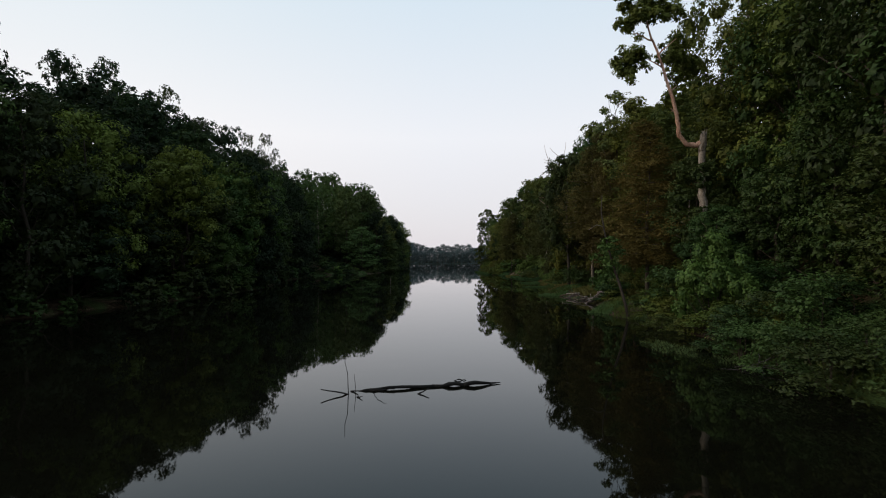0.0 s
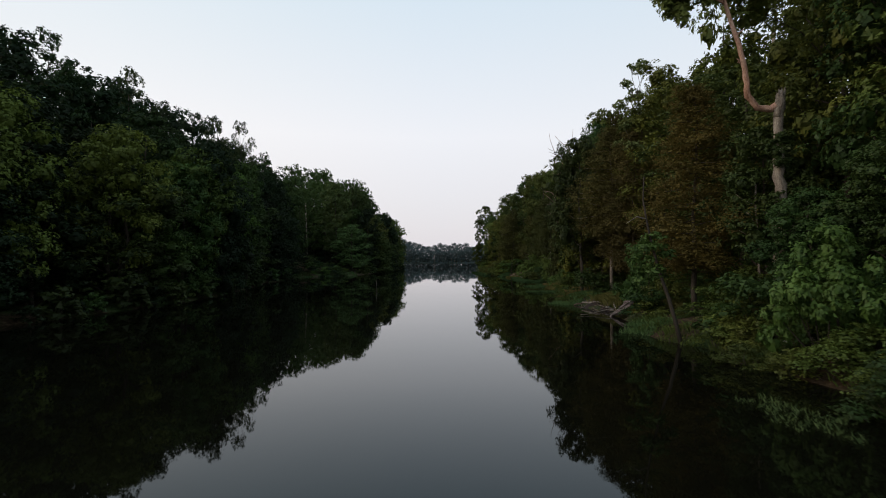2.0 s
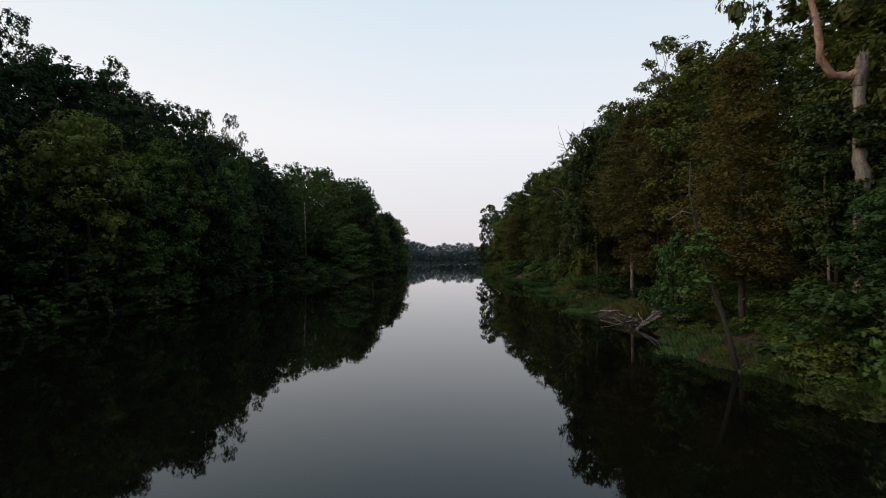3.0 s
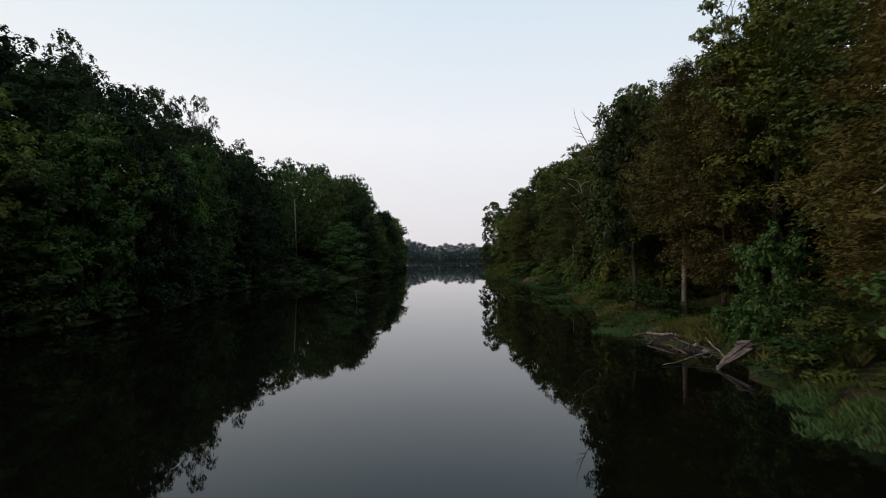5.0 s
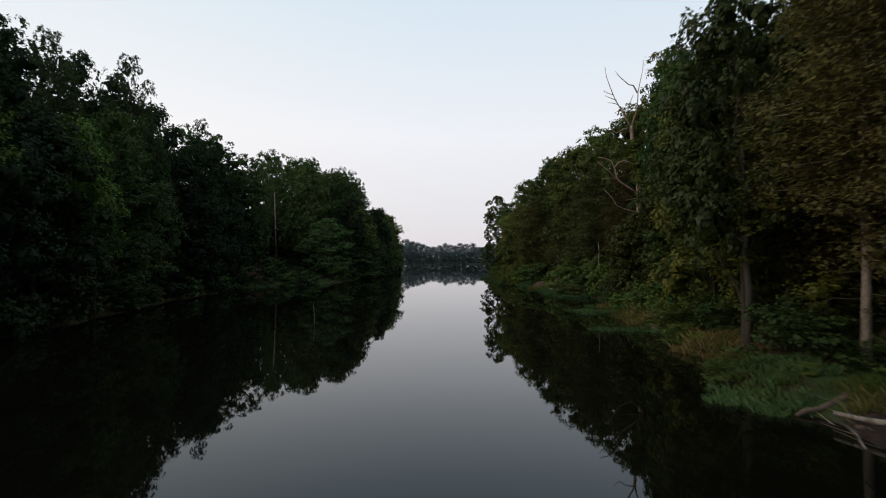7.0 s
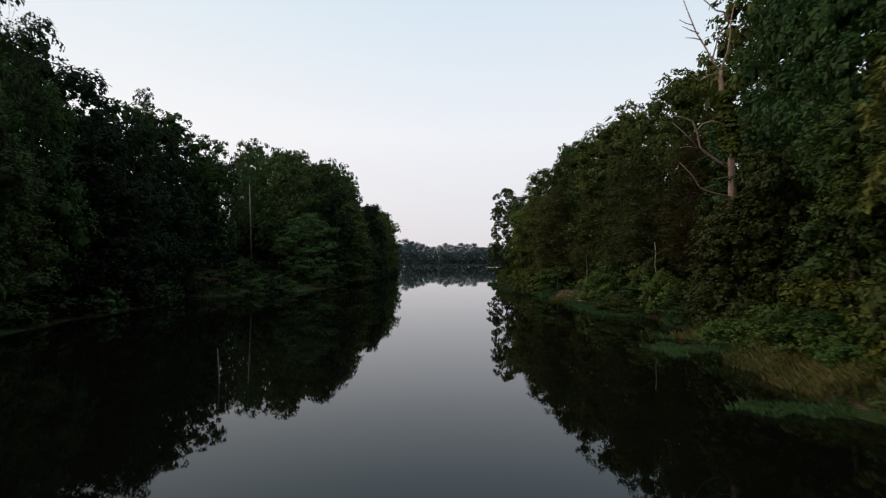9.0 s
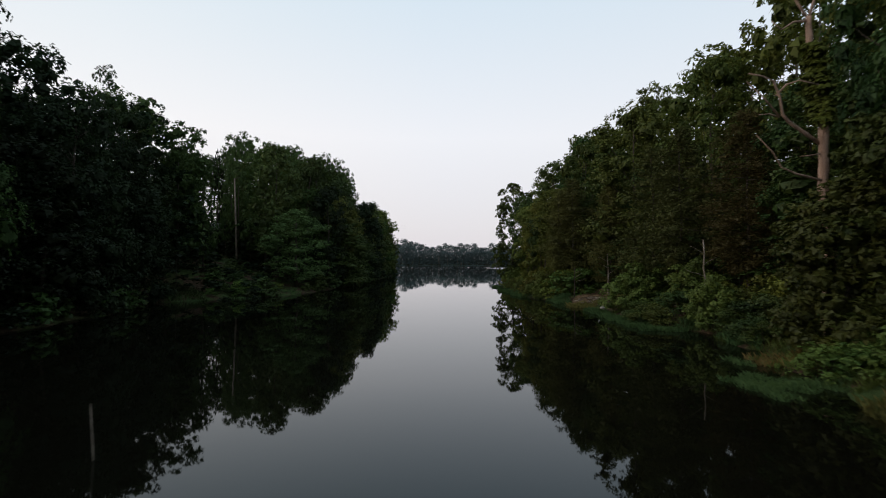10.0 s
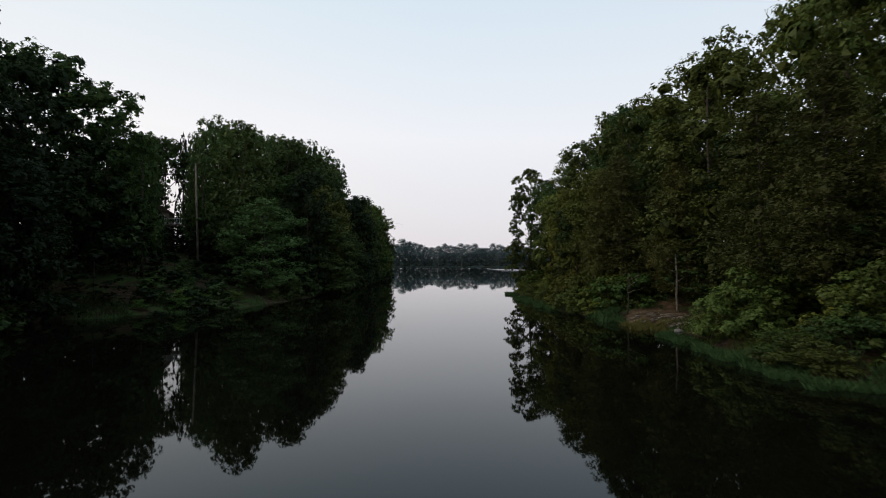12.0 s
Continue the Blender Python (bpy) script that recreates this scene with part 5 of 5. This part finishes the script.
def stump():
    """A broad uprooted butt of trunk, fluted by weather, splintered at the top, narrowing to a hooked end at the water."""
    rng = random.Random(48)
    ob = thing("stump", "weathered pinkish tree stump lying at the waterline", "stump", "driftwood on the bank", m=Matrix.Translation((11.85, 42.4, 0.0)) @ Matrix.Diagonal((0.88, 0.9, 0.85, 1)))
    spine = ((-0.85, -0.35, -0.15, 0.07), (-0.7, -0.27, 0.04, 0.12), (-0.4, 0.0, 0.2, 0.19), (-0.05, 0.1, 0.38, 0.3), (0.35, 0.25, 0.58, 0.38), (0.62, 0.35, 0.74, 0.36), (0.85, 0.42, 0.86, 0.3))
    rings, sides = 26, 30
    verts, faces = [], []
    ends = [rng.uniform(-0.05, 0.42) for _ in range(sides)]
    for i in range(rings):
        f = i / (rings - 1) * (len(spine) - 1)
        k = min(int(f), len(spine) - 2)
        x, y, z, r = (spine[k][c] + (spine[k + 1][c] - spine[k][c]) * (f - k) for c in range(4))
        for n in range(sides):
            w = 2 * math.pi * n / sides
            flute = 1 + 0.13 * math.sin(5 * w + 0.08 * i) + 0.09 * math.sin(11 * w + 1.7) + 0.12 * noise.noise((3 * math.cos(w), 3 * math.sin(w), 0.22 * i))
            out = ends[n] * max(0.0, (i - rings + 7) / 6)
            q = r * flute * (1 - 0.75 * max(0.0, (i - rings + 4) / 3))
            verts.append((x + out + 0.4 * q * math.sin(w), y - q * math.cos(w), z + 0.35 * out + q * math.sin(w) * 0.92))
    for i in range(rings - 1):
        for n in range(sides):
            m = (n + 1) % sides
            faces.append((i * sides + n, i * sides + m, (i + 1) * sides + m, (i + 1) * sides + n))
    faces.append(tuple(reversed(range(sides))))
    faces.append(tuple((rings - 1) * sides + n for n in range(sides)))
    part("butt", mesh_of("butt", verts, faces, STUMPWOOD), ob)
    t = Tubes()
    t.limb([(-0.65, -0.2, 0.05), (-0.8, -0.4, -0.02), (-1.0, -0.5, -0.2)], [0.12, 0.08, 0.03], 7, 0.1, rng)
    part("root", t.mesh("root", STUMPWOOD), ob)
    for k in range(9):
        t = Tubes()
        a = k * 0.7
        y, z = 0.4 + 0.2 * math.cos(a), 0.82 + 0.2 * math.sin(a)
        n = rng.uniform(0.25, 0.6)
        t.limb([(0.5, y, z), (0.7 + n * 0.5, y + 0.05 * math.cos(a), z + 0.06), (0.72 + n, y + 0.1, z + rng.uniform(0.05, 0.25))], [0.09, 0.06, 0.01], 6, 0.1, rng)
        part("splinter", t.mesh("splinter", STUMPWOOD), ob)


drift_snag()
stump()
stick("standing_stick", "pale stick standing upright out of dark water", [(-6.86, 70.9, -0.5), (-6.89, 70.9, 0.3), (-6.96, 70.9, 1.28)], 0.02, 0.013, BARK_PALE, "stick", "", 3)
stick("log", "bleached log lying along the waterline", bent((11.35, 49.5, 0.3), (13.15, 45.9, 0.55), random.Random(4), 0.06, 9), 0.06, 0.105, BARK_PALE, "log", seed=4, sides=9)
stick("log", "broad grey-brown fallen limb slanting down to the water", bent((10.9, 50.3, 0.02), (12.9, 50.7, 0.5), random.Random(14), 0.05, 7), 0.05, 0.12, DRIFT, "log", seed=14, sides=9)
stick("branch", "brown waterlogged branch lying along the waterline", bent((11.55, 48.6, 0.05), (11.3, 45.0, 0.05), random.Random(15), 0.06, 8), 0.03, 0.045, DRIFT, seed=15)
stick("log", "dark log half in the water", bent((11.5, 49.0, 0.12), (12.5, 45.3, 0.16), random.Random(5), 0.08, 9), 0.055, 0.05, DRIFT, "log", seed=5, sides=9)
stick("branch", "pale straight bare branch reaching from bank", bent((12.85, 46.9, 0.6), (11.7, 42.7, 0.35), random.Random(6), 0.04, 6), 0.035, 0.03, BARK_PALE, seed=6)
stick("branch", "pale bare branch lying over the water", bent((12.2, 44.2, 0.35), (9.4, 42.7, 0.05), random.Random(7), 0.05, 6), 0.035, 0.015, BARK_PALE, seed=7)
drng = random.Random(58)
for i in range(54):
    y = drng.uniform(42.5, 50.5)
    x = right_shore(y) + drng.uniform(-0.4, 0.7)
    a, n = drng.uniform(-0.9, 0.9), drng.uniform(0.5, 1.6)
    z = ground_z(x, y) + 0.08
    stick("branch", "small grey driftwood piece heaped on the bank", bent((x - math.sin(a) * n * 0.5, y - math.cos(a) * n * 0.5, z), (x + math.sin(a) * n * 0.5, y + math.cos(a) * n * 0.5, z + drng.uniform(-0.05, 0.25)), drng, 0.04, 4),
          drng.uniform(0.01, 0.03), 0.008, drng.choice((DRIFT, DRIFT_GREY, DRIFT_GREY, DRIFT, BARK_PALE)), seed=60 + i, sides=6)
for i in range(44):
    y = drng.uniform(109.5, 115.5)
    x = right_shore(y) + drng.uniform(0.2, 2.4)
    a, n = drng.uniform(0.5, 2.4), drng.uniform(0.4, 1.2)
    z = ground_z(x, y) + 0.07
    stick("branch", "grey driftwood piece on bare reddish soil", bent((x - math.sin(a) * n * 0.5, y - math.cos(a) * n * 0.5, z), (x + math.sin(a) * n * 0.5, y + math.cos(a) * n * 0.5, z + 0.1), drng, 0.04, 4),
          drng.uniform(0.035, 0.07), 0.02, drng.choice((DRIFT, BARK_PALE, BARK_PALE, BARK_PALE)), seed=90 + i, sides=6)
for i, (a, b) in enumerate((((8.7, 16.9, 0.0), (10.6, 16.2, 0.3)), ((9.0, 16.3, 0.02), (10.4, 16.9, 0.35)), ((9.2, 17.2, -0.02), (10.2, 15.8, 0.22)), ((9.5, 16.0, 0.0), (10.1, 17.3, 0.4)), ((9.3, 16.7, 0.0), (9.7, 16.0, 0.5)))):
    stick("branch", "thin grey dead branch fallen into the water", bent(a, b, random.Random(9 + i), 0.07, 6), 0.006, 0.016, DRIFT_GREY, seed=9 + i, sides=6)
stick("log", "grey log along the muddy edge", bent((13.7, 69.0, 0.06), (13.9, 66.2, 0.14), random.Random(10), 0.06, 6), 0.09, 0.07, BARK_PALE, "log", seed=10, sides=8)


def bare_soil(name, x, y, a, b, material=SOIL):
    """An eroded patch of earth just above the ground sheet."""
    verts, faces = [], []
    n, m = 10, 24
    for i in range(n + 1):
        for k in range(m):
            w = 2 * math.pi * k / m
            r = i / n * (1 + 0.18 * math.sin(3 * w + x))
            px, py = x + a * r * math.cos(w), y + b * r * math.sin(w)
            d = inland(px, py)
            verts.append((px, py, max(ground_z(px, py), -0.05) + (0.05 * (1 - (i / n) ** 2) if d > 0 else 0.0) + (0.012 if i < n else -0.02)))
    for i in range(n):
        for k in range(m):
            q = (k + 1) % m
            faces.append((i * m + k, i * m + q, i * m + m + q, i * m + m + k))
    tagged(new(name, mesh_of(name, verts, faces, material, True)), "bare reddish eroded soil on the bank", "ground", kind="structure")


bare_soil("ground_bare_soil", 16.4, 113.2, 3.2, 4.4)
bare_soil("ground_undercut_soil", 11.8, 46.6, 0.55, 3.5, UNDERCUT_SOIL)
bare_soil("ground_bare_soil", 12.9, 59.0, 1.2, 3.0)
bare_soil("ground_bare_soil", 14.3, 70.5, 1.1, 4.4)


def rock(x, y, r, seed):
    rng = random.Random(seed)
    bm = bmesh.new()
    bmesh.ops.create_icosphere(bm, subdivisions=2, radius=r)
    for v in bm.verts:
        v.co *= 1 + 0.35 * noise.noise(v.co * (1.6 / r) + Vector((seed, 0, 0)))
        v.co.z *= 0.6
    me = bpy.data.meshes.new("rock")
    bm.to_mesh(me)
    bm.free()
    me.materials.append(STONE)
    ob = new("rock", me)
    ob.location = (x, y, ground_z(x, y) + r * 0.3)
    tagged(ob, "pale rounded rock on the muddy shore", "rock", "shore rocks")


for i, (x, y, r) in enumerate(((15.9, 109.6, 0.26), (12.1, 44.8, 0.17), (12.3, 45.4, 0.13), (14.6, 112.8, 0.14), (12.6, 27.0, 0.2), (12.2, 46.0, 0.14))):
    rock(x, y, r, 500 + i)


# ---- utility pole and house on the left hillside ----
def utility_pole():
    x, y = -34.8, 150.0
    z = ground_z(x, y)
    ob = thing("utility_pole", "weathered grey wooden utility pole on the hillside", "utility pole", m=Matrix.Translation((x, y, z)))
    t = Tubes()
    t.limb([(0.3, 0, -0.6), (0.1, 0, 6), (-0.2, 0, 18.4 - z)], [0.17, 0.15, 0.11], 10)
    part("post", t.mesh("post", BARK_PALE), ob)
    t = Tubes()
    t.limb([(-0.2, 0, 18.1 - z), (0.25, -0.1, 18.45 - z), (0.75, -0.2, 18.5 - z)], [0.035, 0.03, 0.03], 6)
    part("arm", t.mesh("arm", DRIFT), ob)
    for dz in (0.25, 1.1):
        t = Tubes()
        pts = [Vector((-0.2, 0, 18.4 - z - dz)).lerp(Vector((22, 95, 16.4 - z - dz)), k / 10) - Vector((0, 0, 1.6 * math.sin(math.pi * k / 10))) for k in range(11)]
        t.limb(pts, [0.012] * 11, 4)
        part("wire", t.mesh("wire", WETWOOD), ob)


PAINT = rough_material("paint_white", [(0.3, (0.55, 0.55, 0.53)), (0.7, (0.78, 0.78, 0.76))], 1.2, rough=0.6, bump=0.1)
SIDING = rough_material("siding_tan", [(0.3, (0.24, 0.19, 0.15)), (0.7, (0.38, 0.31, 0.25))], 1.0, rough=0.8, bump=0.1)
ROOFING = rough_material("roof_brown", [(0.3, (0.05, 0.035, 0.03)), (0.7, (0.12, 0.08, 0.065))], 3.0, rough=0.95, bump=0.5)


PANE = rough_material("glass_dark_pane", [(0.3, (0.02, 0.022, 0.025)), (0.7, (0.03, 0.033, 0.036))], 1.0, rough=0.08, bump=0.02)


def box(bm, x0, y0, z0, x1, y1, z1):
    r = bmesh.ops.create_cube(bm, size=1)
    for v in r["verts"]:
        v.co = Vector(((x0 + x1) / 2 + v.co.x * (x1 - x0), (y0 + y1) / 2 + v.co.y * (y1 - y0), (z0 + z1) / 2 + v.co.z * (z1 - z0)))


def bm_mesh(name, bm, material):
    me = bpy.data.meshes.new(name)
    bm.to_mesh(me)
    bm.free()
    me.materials.append(material)
    return me


def house():
    """The corner of a gabled house with a railed deck, glimpsed up the clearing."""
    x, y = -48.2, 162.0
    z = 10.6
    ob = thing("house", "tan house with brown gable roof and white deck rail", "house", m=pose(x, y, z, 0, 0, 20))
    bm = bmesh.new()
    box(bm, -4, 0, -3, 3.0, 7, 2.1)
    part("wall", bm_mesh("wall", bm, SIDING), ob)
    bm = bmesh.new()
    pts = [(-4.4, -0.4, 2.0), (3.4, -0.4, 2.0), (-0.5, -0.4, 4.3), (-4.4, 7.4, 2.0), (3.4, 7.4, 2.0), (-0.5, 7.4, 4.3)]
    v = [bm.verts.new(p) for p in pts]
    for f in ((0, 1, 2), (3, 5, 4), (0, 2, 5, 3), (1, 4, 5, 2), (0, 3, 4, 1)):
        bm.faces.new([v[i] for i in f])
    part("roof", bm_mesh("roof", bm, ROOFING), ob)
    win = None
    for k, b in enumerate(((1.4, 0.2, 2.4, 0.28), (1.4, 1.42, 2.4, 1.5), (1.4, 0.28, 1.48, 1.42), (2.32, 0.28, 2.4, 1.42))):
        bm = bmesh.new()
        box(bm, b[0], -0.08, b[1], b[2], 0.02, b[3])
        if win is None:
            win = part("window", bm_mesh("window", bm, PAINT), ob, "white framed window")
        else:
            part("frame", bm_mesh("frame", bm, PAINT), win)
    bm = bmesh.new()
    box(bm, 1.48, -0.03, 0.28, 2.32, -0.01, 1.42)
    part("pane", bm_mesh("pane", bm, PANE), win, "dark window pane")
    bm = bmesh.new()
    box(bm, 1.0, -3.0, -0.3, 6.5, -0.1, -0.12)
    deck = part("deck", bm_mesh("deck", bm, BARK_PALE), ob)
    for px in (1.1, 6.4):
        for py in (-2.9, -0.3):
            bm = bmesh.new()
            box(bm, px - 0.08, py - 0.08, -5, px + 0.08, py + 0.08, -0.3)
            part("post", bm_mesh("post", bm, BARK_PALE), deck)
    for a, b in (((1.0, -3.0), (6.5, -2.94)), ((6.44, -2.9), (6.5, -0.1))):
        for zz in (0.75, -0.02):
            bm = bmesh.new()
            box(bm, a[0], a[1], zz, b[0], b[1], zz + 0.07)
            part("rail", bm_mesh("rail", bm, PAINT), ob)
    for i in range(23):
        bm = bmesh.new()
        box(bm, 1.05 + 0.24 * i, -2.99, 0.0, 1.1 + 0.24 * i, -2.95, 0.78)
        part("baluster", bm_mesh("baluster", bm, PAINT), ob)


utility_pole()
house()

# bare grey snags standing along the far lake shore
frng = random.Random(68)
for i in range(12):
    x = frng.choice((-8, -6, 3, 12, 40, 52, 60)) + frng.uniform(-2, 2)
    h = frng.uniform(6, 11)
    stick("snag", "bare grey dead trunk on the far lake shore", bent((x, 486.5, 0), (x + frng.uniform(-0.5, 0.5), 486.5, h), frng, 0.1, 5), 0.22, 0.06, BARK_PALE, "dead tree", "far shore snags", 700 + i, 6)
